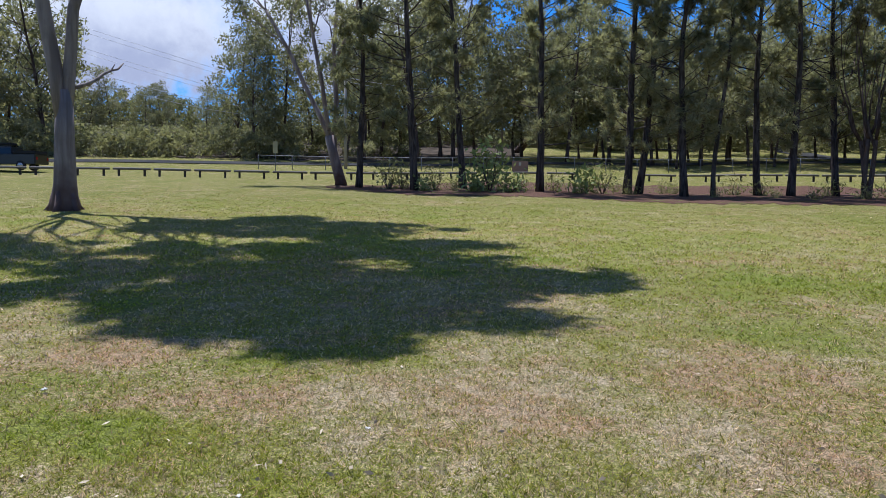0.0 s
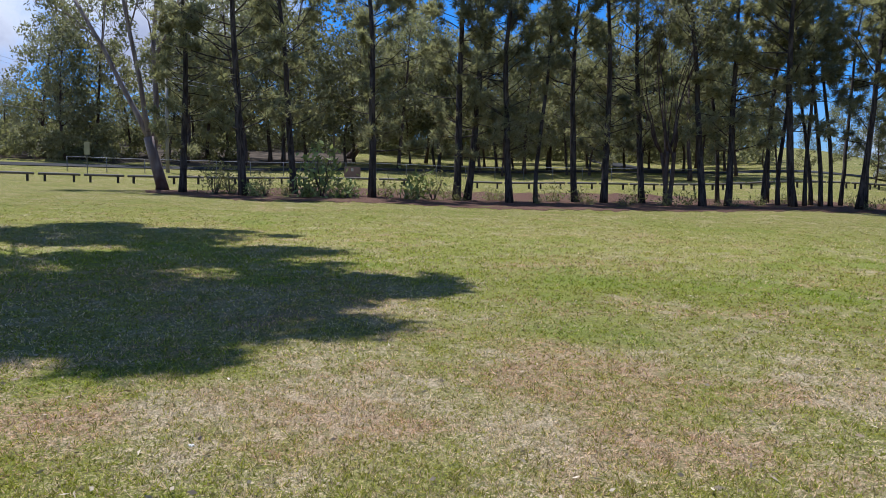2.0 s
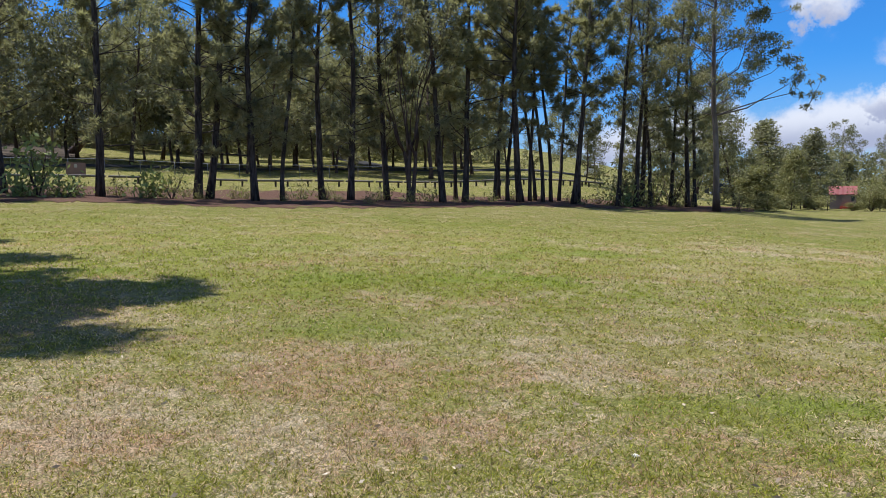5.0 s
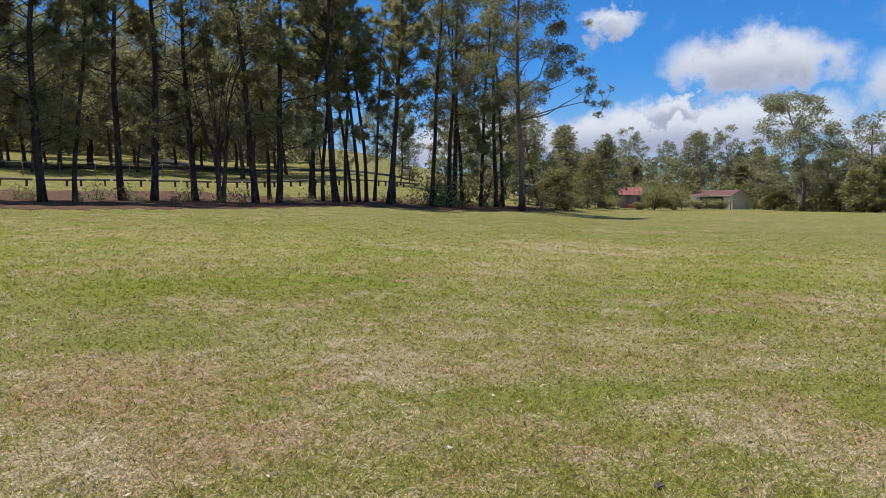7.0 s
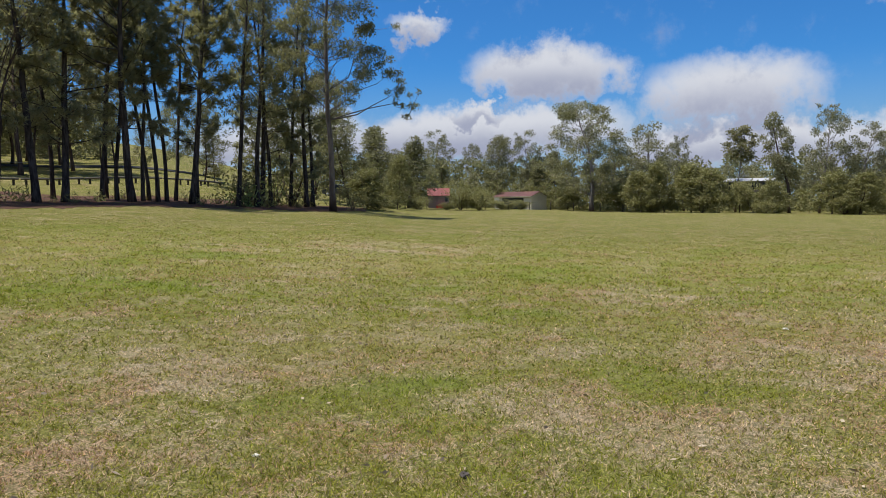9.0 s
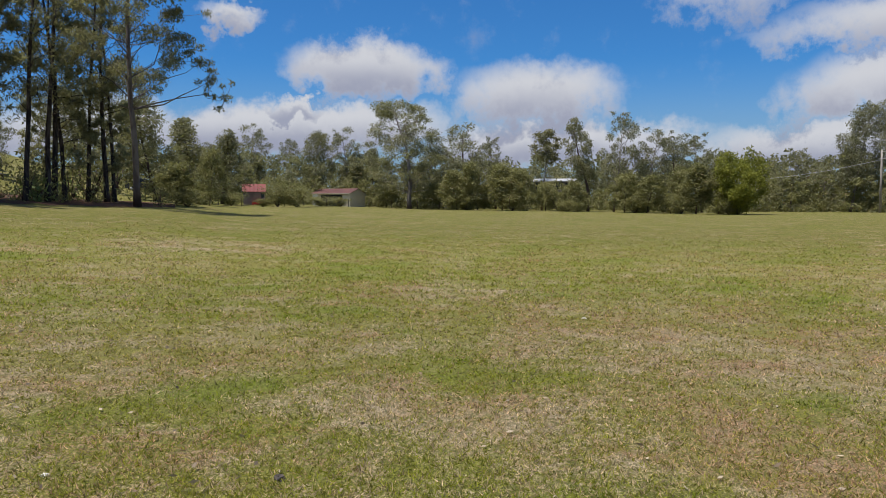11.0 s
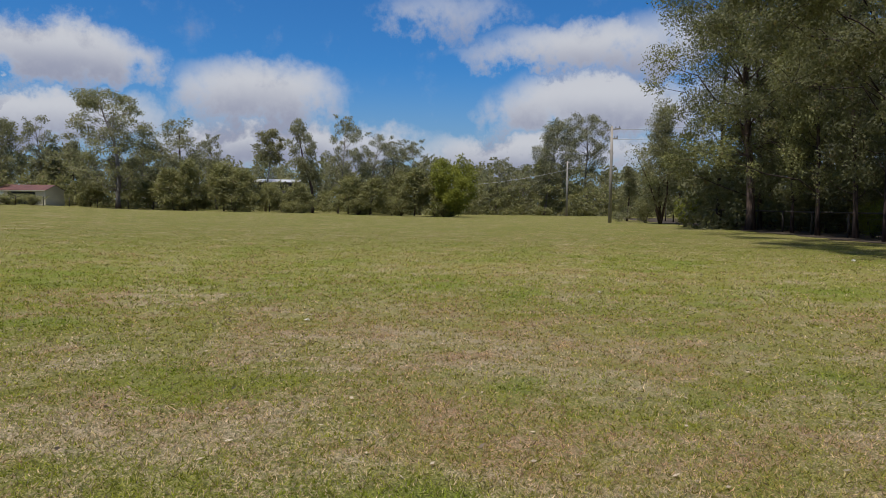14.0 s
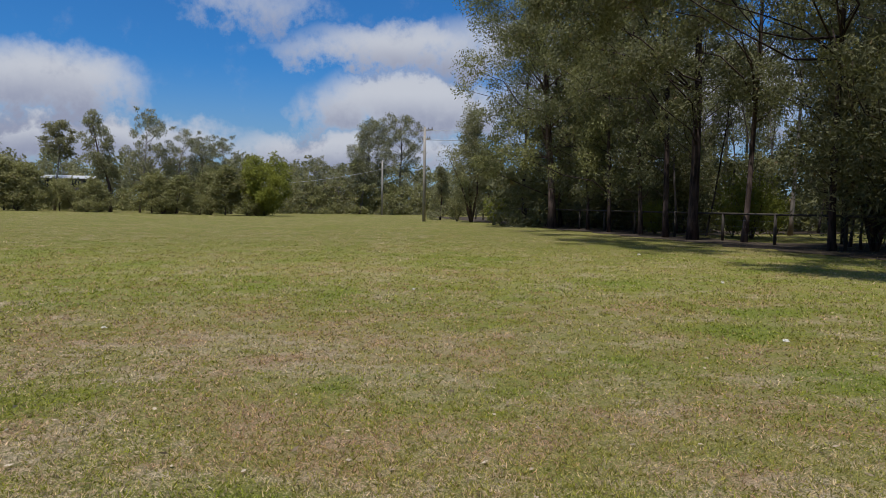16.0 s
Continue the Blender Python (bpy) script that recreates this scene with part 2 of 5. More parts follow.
def blade_material():
    m, w, b = material("grass_blade", 0.85, 0.0, 0.1)
    geo = w.add("ShaderNodeNewGeometry")
    green, straw, dry = grass_colour(w, geo.outputs["Position"])
    isl = geo.outputs["Random Per Island"]
    f = w.math("ADD", dry, w.math("MULTIPLY", w.math("SUBTRACT", isl, 0.5), 0.85))
    bright = w.mix(w.math("FRACT", w.math("MULTIPLY", isl, 13.7)), (0.52, 0.53, 0.52), (1.95, 1.92, 1.78))
    col = w.mix(1.0, w.mix(w.step(f, 0.42, 0.78), green, straw), bright, "MULTIPLY")
    w.put(b, "Base_Color", col)
    glow = w.add("ShaderNodeBsdfTranslucent", Color=col)
    both = w.add("ShaderNodeMixShader", Fac=0.45)
    w.t.links.new(b.outputs[0], both.inputs[1])
    w.t.links.new(glow.outputs[0], both.inputs[2])
    w.t.links.new(both.outputs[0], m.node_tree.nodes["Material Output"].inputs[0])
    return m


M_GROUND, M_BLADE = ground_material(), blade_material()
def litter_material():
    m, w, b = material("pine_litter", 0.95, 0.0, 0.1)
    pos = w.add("ShaderNodeNewGeometry").outputs["Position"]
    patch, fine, twig = w.noise(pos, 0.9, 5.0, 0.65, 0.5), w.noise(pos, 14.0, 5.0, 0.7), w.noise(pos, 40.0, 3.0, 0.7)
    col = w.mix(w.step(fine, 0.35, 0.65), (0.052, 0.028, 0.020), (0.125, 0.066, 0.044))
    col = w.mix(w.math("MULTIPLY", w.step(twig, 0.55, 0.7), 0.6), col, (0.24, 0.17, 0.12))
    col = w.mix(w.step(w.math("ADD", patch, w.math("MULTIPLY", fine, 0.25)), 0.70, 0.80), col, (0.115, 0.125, 0.03))
    w.put(b, "Base_Color", col)
    bump(w, b, fine, 0.8, 0.05)
    return m


M_MULCH = litter_material()
# litter brown with the trees' shade darkened into it
M_LEAF_LITTER = plain("shaded_leaf_litter", (0.060, 0.046, 0.033), 0.95, 0, 6.0, 0.5, 0.1)
M_BARK_PINE = bark_material("pine_bark", (0.105, 0.085, 0.075), (0.032, 0.026, 0.024), 0.18, 6.0)
M_BARK_GUM = bark_material("smooth_gum_bark", (0.27, 0.235, 0.225), (0.15, 0.125, 0.12), 0.10, 2.5, (0.085, 0.055, 0.05), 0.012)
M_BARK_PALE = bark_material("pale_gum_bark", (0.31, 0.275, 0.24), (0.17, 0.145, 0.125), 0.12, 3.0, (0.15, 0.11, 0.09), 0.012)
M_BARK_PINK = bark_material("pink_grey_bark", (0.30, 0.245, 0.23), (0.17, 0.13, 0.12), 0.10, 2.5, (0.07, 0.036, 0.028), 0.012)
M_BARK_GREY = bark_material("grey_gum_bark", (0.20, 0.17, 0.155), (0.11, 0.09, 0.082), 0.10, 2.5, (0.075, 0.05, 0.045), 0.012)
# bark darkened to stand in for canopy shade on the trunks
M_BARK_DARK = bark_material("shaded_trunk_bark", (0.075, 0.052, 0.045), (0.024, 0.018, 0.017), 0.14, 6.0)
M_BARK_BROWN = bark_material("rough_gum_bark", (0.14, 0.10, 0.082), (0.050, 0.035, 0.030), 0.12, 5.0)
M_PINE = leaf_material("pine_needles", (0.12, 0.12, 0.086), (0.4, 0.378, 0.225), (0.25, 0.16, 0.08), 0.07, 0.58)
M_GUM = leaf_material("gum_leaves", (0.112, 0.108, 0.066), (0.33, 0.302, 0.172), (0.27, 0.19, 0.11), 0.05, 0.50)
M_GUM_GREY = leaf_material("grey_gum_leaves", (0.11, 0.112, 0.07), (0.305, 0.29, 0.172), (0.25, 0.18, 0.11), 0.05, 0.35)
M_OAK = leaf_material("she_oak_foliage", (0.098, 0.098, 0.06), (0.31, 0.295, 0.165), (0.2, 0.14, 0.07), 0.08, 0.48)
# leaf colours darkened to stand in for shade in the woods
M_WOOD = leaf_material("shaded_gum_leaves", (0.048, 0.050, 0.030), (0.215, 0.212, 0.105), (0.22, 0.15, 0.08), 0.05, 0.36)
# lit copy of the wood's leaves, sunlight put into the light tone
M_GUM_LIT = leaf_material("sunlit_gum_leaves", (0.05, 0.056, 0.026), (0.285, 0.28, 0.105), (0.24, 0.17, 0.09), 0.04, 0.34)
M_LUSH = leaf_material("lush_leaves", (0.115, 0.132, 0.015), (0.285, 0.290, 0.042), None, 0.0, 0.35)
M_SHRUB = leaf_material("broad_leaves", (0.125, 0.170, 0.045), (0.34, 0.40, 0.150), None, 0.0, 0.35)
M_OLIVE = leaf_material("olive_shrub_leaves", (0.130, 0.130, 0.053), (0.310, 0.292, 0.125), (0.28, 0.20, 0.11), 0.08, 0.35)
M_LOG = plain("dark_log", (0.055, 0.045, 0.035), 0.85, 0, 6.0, 0.35)
M_LOG_TOP = plain("weathered_rail", (0.16, 0.14, 0.12), 0.85, 0, 6.0, 0.3)
M_GALV = plain("galvanised_steel", (0.20, 0.20, 0.21), 0.6, 0.3, 10, 0.15)
M_POLE = plain("weathered_pole", (0.30, 0.27, 0.23), 0.85, 0, 3.0, 0.25)
M_WIRE = plain("wire", (0.16, 0.16, 0.17), 0.5, 0.5, 10, 0.1)
M_CABLE = plain("bare_cable", (0.42, 0.42, 0.43), 0.5, 0.2, 10, 0.1)
M_ROAD = plain("asphalt", (0.042, 0.041, 0.040), 0.95, 0, 3.0, 0.25, 0.05)

# ---------------------------------------------------------------- mesh helpers
rng = np.random.default_rng(7)


def mesh_of(name, verts, faces, mat, smooth=True):
    me = bpy.data.meshes.new(name)
    me.from_pydata([tuple(v) for v in verts], [], faces)
    me.materials.append(mat)
    if smooth:
        me.polygons.foreach_set("use_smooth", [True] * len(me.polygons))
    me.update()
    return me


def quad_mesh(name, verts, mat):
    """One mesh of loose faces from an (n, corners, 3) array."""
    n, k = verts.shape[:2]
    me = bpy.data.meshes.new(name)
    me.vertices.add(n * k)
    me.vertices.foreach_set("co", np.ascontiguousarray(verts, dtype=np.float32).ravel())
    me.loops.add(n * k)
    me.loops.foreach_set("vertex_index", np.arange(n * k, dtype=np.int32))
    me.polygons.add(n)
    me.polygons.foreach_set("loop_start", np.arange(0, n * k, k, dtype=np.int32))
    me.update(calc_edges=True)
    me.materials.append(mat)
    return me


def part(name, mesh, parent, label=""):
    ob = new(name, mesh)
    ob.parent = parent
    if label:
        ob["label"] = label
    return ob


def unit(v):
    return v / (np.linalg.norm(v, axis=-1, keepdims=True) + 1e-9)


class Tubes:
    """Tapered round limbs gathered in one mesh."""

    def __init__(self):
        self.v, self.f = [], []

    def add(self, pts, radii, sides=7):
        pts = [Vector(p) for p in pts]
        base, n = len(self.v), len(pts)
        side = Vector((1, 0.13, 0.07))
        for i, p in enumerate(pts):
            d = (pts[min(i + 1, n - 1)] - pts[max(i - 1, 0)]).normalized()
            side = (side - d * side.dot(d)).normalized()
            other = d.cross(side)
            for k in range(sides):
                a = 2 * math.pi * k / sides
                self.v.append(p + (side * math.cos(a) + other * math.sin(a)) * radii[i])
        for i in range(n - 1):
            for k in range(sides):
                k2 = (k + 1) % sides
                self.f.append((base + i * sides + k, base + i * sides + k2, base + (i + 1) * sides + k2, base + (i + 1) * sides + k))
        self.f.append(tuple(base + (n - 1) * sides + k for k in range(sides)))
        self.f.append(tuple(base + k for k in reversed(range(sides))))

    def mesh(self, name, mat):
        return mesh_of(name, self.v, self.f, mat)


def scatter(r, n, size):
    """Soft offsets with no stragglers."""
    return np.clip(r.normal(size=(n, 3)), -1.6, 1.6) * size


def leaf_quads(centres, ways, length, width, r, corners=4, faces=None):
    """Leaves from their stalks along their ways: diamonds, or three-cornered for far crowns; faces: where they turn their blades."""
    n = len(centres)
    side = unit(np.cross(ways, unit(r.normal(size=(n, 3))) if faces is None else faces))
    ln = (length * r.uniform(0.7, 1.3, n))[:, None]
    wd = (width * r.uniform(0.7, 1.3, n))[:, None]
    if corners == 3:
        return np.stack([centres - side * wd / 2, centres + side * wd / 2, centres + ways * ln], 1)
    mid = centres + ways * ln * 0.45
    return np.stack([centres, mid + side * wd / 2, centres + ways * ln, mid - side * wd / 2], 1)


def limb_line(p, d, length, r, bend=0.25, rise=0.0, steps=6):
    """A wandering line of points."""
    pts, p, d = [Vector(p)], Vector(p), Vector(d).normalized()
    for _ in range(steps):
        d = (d + Vector(r.normal(size=3)) * bend + Vector((0, 0, rise))).normalized()
        p = p + d * (length / steps)
        pts.append(p.copy())
    return pts


# ---------------------------------------------------------------- kinds of tree
def pine_meshes(seed, height, radius, clear, spread, tufts=9, lean=0.04):
    """A slash pine: straight trunk, whorled limbs, needle tufts at their ends."""
    r = np.random.default_rng(seed)
    t = Tubes()
    trunk = limb_line((0, 0, -0.15), (r.normal() * lean, r.normal() * lean, 1), height, r, 0.034, 0.03, 14)
    radii = [radius * (1.25 if i == 0 else 1.0) * (1 - i / 14.6) ** 0.8 for i in range(15)]
    t.add(trunk, radii, 9)
    tips, ways = [], []
    z = clear
    while z < height - 0.5:
        f = z / height * 14
        i = min(int(f), 13)
        root = trunk[i].lerp(trunk[i + 1], f - i)
        share = (z - clear) / (height - clear)
        for _ in range(r.integers(2, 4)):
            a = r.uniform(0, 2 * math.pi)
            ln = spread * (1 - share) ** 0.55 * r.uniform(0.55, 1.15) * (r.uniform(0.3, 0.9) if share < 0.15 else 1)
            d = Vector((math.cos(a), math.sin(a), r.uniform(-0.1, 0.6) + share * 0.6))
            line = limb_line(root, d, ln, r, 0.10, 0.02, 5)
            t.add(line, [0.008 + 0.010 * ln * (1 - k / 5.5) for k in range(6)], 4)
            if r.uniform() < 0.14:  # a dead limb
                continue
            for q in range(2 + int(ln * 1.5)):
                s = r.uniform(0.5, 1.0) * 5
                k = min(int(s), 4)
                at_ = line[k].lerp(line[k + 1], s - k)
                w = (Vector(r.normal(size=3)) * 0.55 + d.normalized() * 0.7 + Vector((0, 0, 0.3))).normalized()
                tip = at_ + w * r.uniform(0.25, 0.8)
                t.add([at_, tip], [0.012, 0.008], 3)
                tips.append(tip)
                ways.append(w)
        z += r.uniform(0.42, 0.85)
    tips, ways = np.array(tips), np.array(ways)
    size = np.repeat(r.uniform(0.7, 1.4, len(tips)), tufts)[:, None]
    w = unit(np.repeat(ways, tufts, 0) * 0.55 + r.normal(size=(len(tips) * tufts, 3)) * 0.75)
    c = np.repeat(tips, tufts, 0) - np.repeat(ways, tufts, 0) * r.uniform(0, 0.34, len(w))[:, None] + w * size * r.uniform(0.0, 0.16, len(w))[:, None]
    return t.mesh("trunk", M_BARK_PINE), quad_mesh("crown", leaf_quads(c, w, 0.36, 0.060, r, 3), M_PINE)


def grow(t, p, d, length, rad, level, r, tips, spread, rise):
    """Forking limbs of a gum tree; tips get the leaves."""
    line = limb_line(p, d, length, r, 0.10, rise, 5)
    end = max(rad * 0.62, 0.008)
    if level > 1:
        t.add(line, [rad + (end - rad) * k / 5 for k in range(6)], 7 if level > 2 else 5)
    else:
        t.add(line[::5] if level == 0 else [line[0], line[3], line[5]], [rad, end] if level == 0 else [rad, (rad + end) / 2, end], 3)
    if level == 0:
        tips.append((line[-1], (line[-1] - line[-2]).normalized()))
        tips.append((line[3], (line[3] - line[2]).normalized()))
        return
    way = (line[-1] - line[-2]).normalized()
    for k in range(3 if r.uniform() < 0.55 else 2):
        side = Vector(r.normal(size=3))
        side = (side - way * side.dot(way)).normalized()
        grow(t, line[-1] if k < 2 else line[3], way + side * spread * r.uniform(0.6, 1.3), length * r.uniform(0.62, 0.88), end * r.uniform(0.62, 0.9), level - 1, r, tips, spread, rise)


def leader_gum(seed, height, radius, clear, crown_r, leaves=28, limbs=12, bark=None, leaf=None, length=0.36, width=0.14, clump=0.45, droop=0.45, taper=0.5, level=2, bend=0.05, corners=3, reach=()):
    """A gum with a winding leader and forked side limbs all the way up."""
    r = np.random.default_rng(seed)
    t, tips = Tubes(), []
    line = limb_line((0, 0, -0.15), (r.normal() * 0.04, r.normal() * 0.04, 1), height * 0.9, r, bend, 0.06, 12)
    t.add(line, [radius * (1.3 if k == 0 else 1.0) * (1 - k / 13.2) ** 0.9 + 0.01 for k in range(13)], 9)
    for k in range(limbs):
        share = (k + r.uniform(0, 0.9)) / limbs
        f = (clear + (height * 0.88 - clear) * share) / (height * 0.9) * 12
        i = min(int(f), 11)
        root = line[i].lerp(line[i + 1], f - i)
        a = k * 2.4 + r.uniform(-0.5, 0.5)
        ln = crown_r * (0.62 + 0.38 * math.sin(math.pi * min(1, share + 0.15))) * (1 - taper * share) * r.uniform(0.75, 1.15)
        d = Vector((math.cos(a), math.sin(a), 0.42 + 0.8 * share + r.uniform(-0.25, 0.3)))
        grow(t, root, d, ln * 0.46, radius * 0.32 * (1.1 - 0.7 * share), level, r, tips, 0.6, 0.03)
    for h, d, ln in reach:
        f = h / (height * 0.9) * 12
        grow(t, line[int(f)].lerp(line[int(f) + 1], f - int(f)), Vector(d), ln, radius * 0.32, 2, r, tips, 0.6, -0.04)
    tips.append((line[-1], Vector((0, 0, 1))))
    pts, ways = np.array([p for p, _ in tips]), np.array([w for _, w in tips])
    size = r.uniform(0.55, 1.4, len(pts))
    c = np.repeat(pts, leaves, 0) + scatter(r, len(pts) * leaves, np.repeat(size, leaves)[:, None] * np.array([clump, clump, clump * 0.95]))
    w = unit(np.repeat(ways, leaves, 0) * 0.3 + r.normal(size=c.shape) * 0.65 + np.array([0, 0, -droop]))
    return t.mesh("trunk", bark or M_BARK_BROWN), quad_mesh("crown", leaf_quads(c, w, length, width, r, corners), leaf or M_GUM)


def gum_meshes(seed, height, radius, clear, crown_r, leaves=26, level=4, bark=None, leaf=None, length=0.26, width=0.075, stems=1, clump=0.5, droop=0.55, spread=0.55):
    """A gum tree: bare forking stem, clumps of hanging leaves at the ends of the limbs."""
    r = np.random.default_rng(seed)
    t, tips = Tubes(), []
    for s in range(stems):
        a = r.uniform(0, 6.3)
        lean = 0.06 if stems == 1 else 0.22
        d = Vector((math.cos(a) * lean, math.sin(a) * lean, 1))
        line = limb_line((0.12 * s, 0, -0.15), d, clear, r, 0.035, 0.02, 7)
        rr = radius * (1 if stems == 1 else 0.75)
        t.add(line, [rr * (1.35 if k == 0 else 1.08 if k == 1 else 1 - 0.05 * k) for k in range(8)], 10)
        for k in range(3):
            side = Vector((math.cos(a + k * 2.1), math.sin(a + k * 2.1), 0))
            grow(t, line[-1 - (k == 2)], (line[-1] - line[-2]).normalized() + side * 0.5, (height - clear) * 0.34, rr * 0.55, level - 1, r, tips, spread, 0.05)
    pts, ways = np.array([p for p, _ in tips]), np.array([w for _, w in tips])
    # fit the crown to its height and width
    top, wide = pts[:, 2].max(), np.percentile(np.hypot(pts[:, 0], pts[:, 1]), 92)
    kz, kr = (height - clear - 0.2) / max(top - clear, 0.1), crown_r / max(wide, 0.1)

    def fitted(q):
        q = np.array(q, float)
        up = np.clip((q[:, 2] - clear) / 1.5, 0, 1)[:, None]
        grown = q.copy()
        grown[:, 2] = np.where(q[:, 2] > clear, clear + (q[:, 2] - clear) * kz, q[:, 2])
        grown[:, :2] = q[:, :2] * (1 + (kr - 1) * up)
        return grown
    t.v = [Vector(v) for v in fitted(t.v)]
    pts = fitted(pts)
    n = len(pts) * leaves
    c = np.repeat(pts, leaves, 0) + scatter(r, n, np.array([clump, clump, clump * 0.75]))
    w = unit(np.repeat(ways, leaves, 0) * 0.3 + r.normal(size=c.shape) * 0.6 + np.array([0, 0, -droop]))
    return t.mesh("trunk", bark or M_BARK_GUM), quad_mesh("crown", leaf_quads(c, w, length, width, r), leaf or M_GUM)


def bush_meshes(seed, height, radius, count, leaf, length=0.22, width=0.09, stems=7, airy=0.25, bark=None, low=0.0, cone=False, corners=3, lumps=0):
    """A shrub: many stems from the ground, leaves in clumps over an uneven shell."""
    r = np.random.default_rng(seed)
    t = Tubes()
    clumps = []
    for s in range(stems):
        a = r.uniform(0, 6.3)
        line = limb_line((0, 0, -0.1), (math.cos(a) * radius / height, math.sin(a) * radius / height, 1), height * r.uniform(0.6, 0.95), r, 0.10, 0.05, 5)
        t.add(line, [0.012 * height * (1 - k / 5.6) + 0.006 for k in range(6)], 5)
        clumps += [line[k] for k in range(2, 6)]
    m = lumps or max(30, count // 40)
    u = unit(r.normal(size=(m, 3)))
    rad = r.uniform(0.35, 1.05, m) ** 0.6
    shell = u * rad[:, None]
    zz = low + (shell[:, 2] * 0.5 + 0.5) * (1 - low)
    squeeze = (1.05 - zz) if cone else np.ones(m)
    shell = np.stack([shell[:, 0] * radius * squeeze, shell[:, 1] * radius * squeeze, zz * height * r.uniform(0.85, 1.08, m)], 1)
    pts = np.concatenate([np.array([tuple(c) for c in clumps]), shell])
    per = max(1, count // len(pts))
    size = np.repeat(r.uniform(0.6, 1.4, len(pts)), per)[:, None]
    c = np.repeat(pts, per, 0) + scatter(r, len(pts) * per, airy * min(radius, 2.2) * 0.5) * size
    c[:, 2] = np.maximum(c[:, 2], 0.03)
    w = unit(r.normal(size=c.shape) + np.array([0, 0, 0.25]))
    return t.mesh("stem", bark or M_BARK_BROWN), quad_mesh("foliage", leaf_quads(c, w, length, width, r, corners), leaf)


def crown_clumps(t, r, line, spots, radius, base):
    """Limbs from a leader to the clumps of leaves: spots are centres, sizes and, for a spray, the clump that bears it."""
    n = len(line) - 1
    heights = [p.z for p in line]
    for c, size, *bearer in spots:
        end = Vector(c)
        if bearer:
            root = Vector(bearer[0])
            t.add([root, root.lerp(end, 0.5) + Vector(r.normal(size=3)) * 0.12, end], [0.022, 0.016, 0.006], 3)
            continue
        out = math.hypot(c[0] - line[n // 2].x, c[1] - line[n // 2].y)
        want = min(max(c[2] - min(0.7 * out, 2.6) - 0.3, base), heights[-1] - 0.05)
        i = max(k for k in range(n) if heights[k] <= want or k == 0)
        root = line[i].lerp(line[i + 1], min(1, max(0, (want - heights[i]) / max(0.05, heights[i + 1] - heights[i]))))
        mid = root.lerp(end, 0.5) + Vector(r.normal(size=3)) * 0.11 * (end - root).length + Vector((0, 0, 0.03 * out))
        knee = root.lerp(mid, 0.5) + Vector(r.normal(size=3)) * 0.05 * (end - root).length
        wrist = mid.lerp(end, 0.55) + Vector(r.normal(size=3)) * 0.05 * (end - root).length
        rad = min(radius * 0.4, 0.010 + 0.0075 * (end - root).length, 0.065)
        t.add([root, knee, mid, wrist, end], [rad, rad * 0.8, rad * 0.6, rad * 0.42, 0.008], 4)
        twig = mid.lerp(end, r.uniform(0.3, 0.9))
        t.add([twig, end + Vector(r.normal(size=3)) * size * 0.5], [rad * 0.3 + 0.003, 0.005], 3)


def clump_leaves(r, spots, leaves, flat, length, width, droop, corners=3):
    """Leaves over the upper shell of each clump."""
    c = np.array([sp[0] for sp in spots], float)
    size = np.array([sp[1] for sp in spots], float)
    mean = size.mean()
    per = np.maximum(8, (leaves * (size / mean) ** 2)).astype(int)
    cc, ss = np.repeat(c, per, 0), np.repeat(size, per)[:, None]
    u = unit(r.normal(size=cc.shape) + np.array([0, 0, 0.3]))
    pos = cc + u * r.uniform(0.12, 1.0, len(cc))[:, None] ** 0.55 * ss * np.array([1, 1, flat])
    w = unit(r.normal(size=cc.shape) * 0.7 + np.array([0, 0, -droop]))
    faces = unit(u + r.normal(size=cc.shape) * 0.42 + np.array([0, 0, 0.25]))
    return leaf_quads(pos, w, length, width, r, corners, faces)


def clump_gum(seed, height, radius, clear, crown_r, clumps=34, leaves=110, bark=None, leaf=None, size=1.0, flat=0.72, length=0.26, width=0.11, droop=0.4, shape="dome", bend=0.05, gaps=0.15, corners=3, lobes=()):
    """A gum whose leaves hang in separate billowing clumps at the ends of its limbs."""
    r = np.random.default_rng(seed)
    t = Tubes()
    line = limb_line((0, 0, -0.15), (r.normal() * 0.05, r.normal() * 0.05, 1), height * 0.93, r, bend, 0.06, 13)
    t.add(line, [radius * (1.35 if k == 0 else 1.0) * (1 - k / 14.4) ** 0.85 + 0.008 for k in range(14)], 9)
    spots = []
    for i in range(clumps):
        s = (i + r.uniform(0, 0.9)) / clumps
        rr = {"dome": math.sqrt(max(0.05, math.sin(math.pi * min(1.0, 0.20 + 0.74 * s)))), "cone": (1.03 - s) ** 0.75,
              "column": 0.72 + 0.28 * math.sin(math.pi * s), "top": 0.45 + 0.55 * math.sin(math.pi * min(1, 0.1 + 0.75 * s))}[shape] * crown_r
        if r.uniform() < gaps:
            continue
        q = size * r.uniform(0.6, 1.45)
        a, out = i * 2.4 + r.uniform(-0.6, 0.6), max(0.0, rr - q * 0.6) * r.uniform(0.15, 1.0) ** 0.5
        z = clear + (height - clear) * s
        k = min(int(z / (height * 0.93) * 13), 13)
        spots.append(((line[k].x + math.cos(a) * out, line[k].y + math.sin(a) * out, z - q * 0.3), q))
    spots += [((sp[0], sp[1], sp[2]), sp[3], *sp[4:]) for sp in lobes]
    crown_clumps(t, r, line, spots, radius, clear * 0.8)
    return t.mesh("trunk", bark or M_BARK_BROWN), quad_mesh("crown", clump_leaves(r, spots, leaves, flat, length, width, droop, corners), leaf or M_GUM)


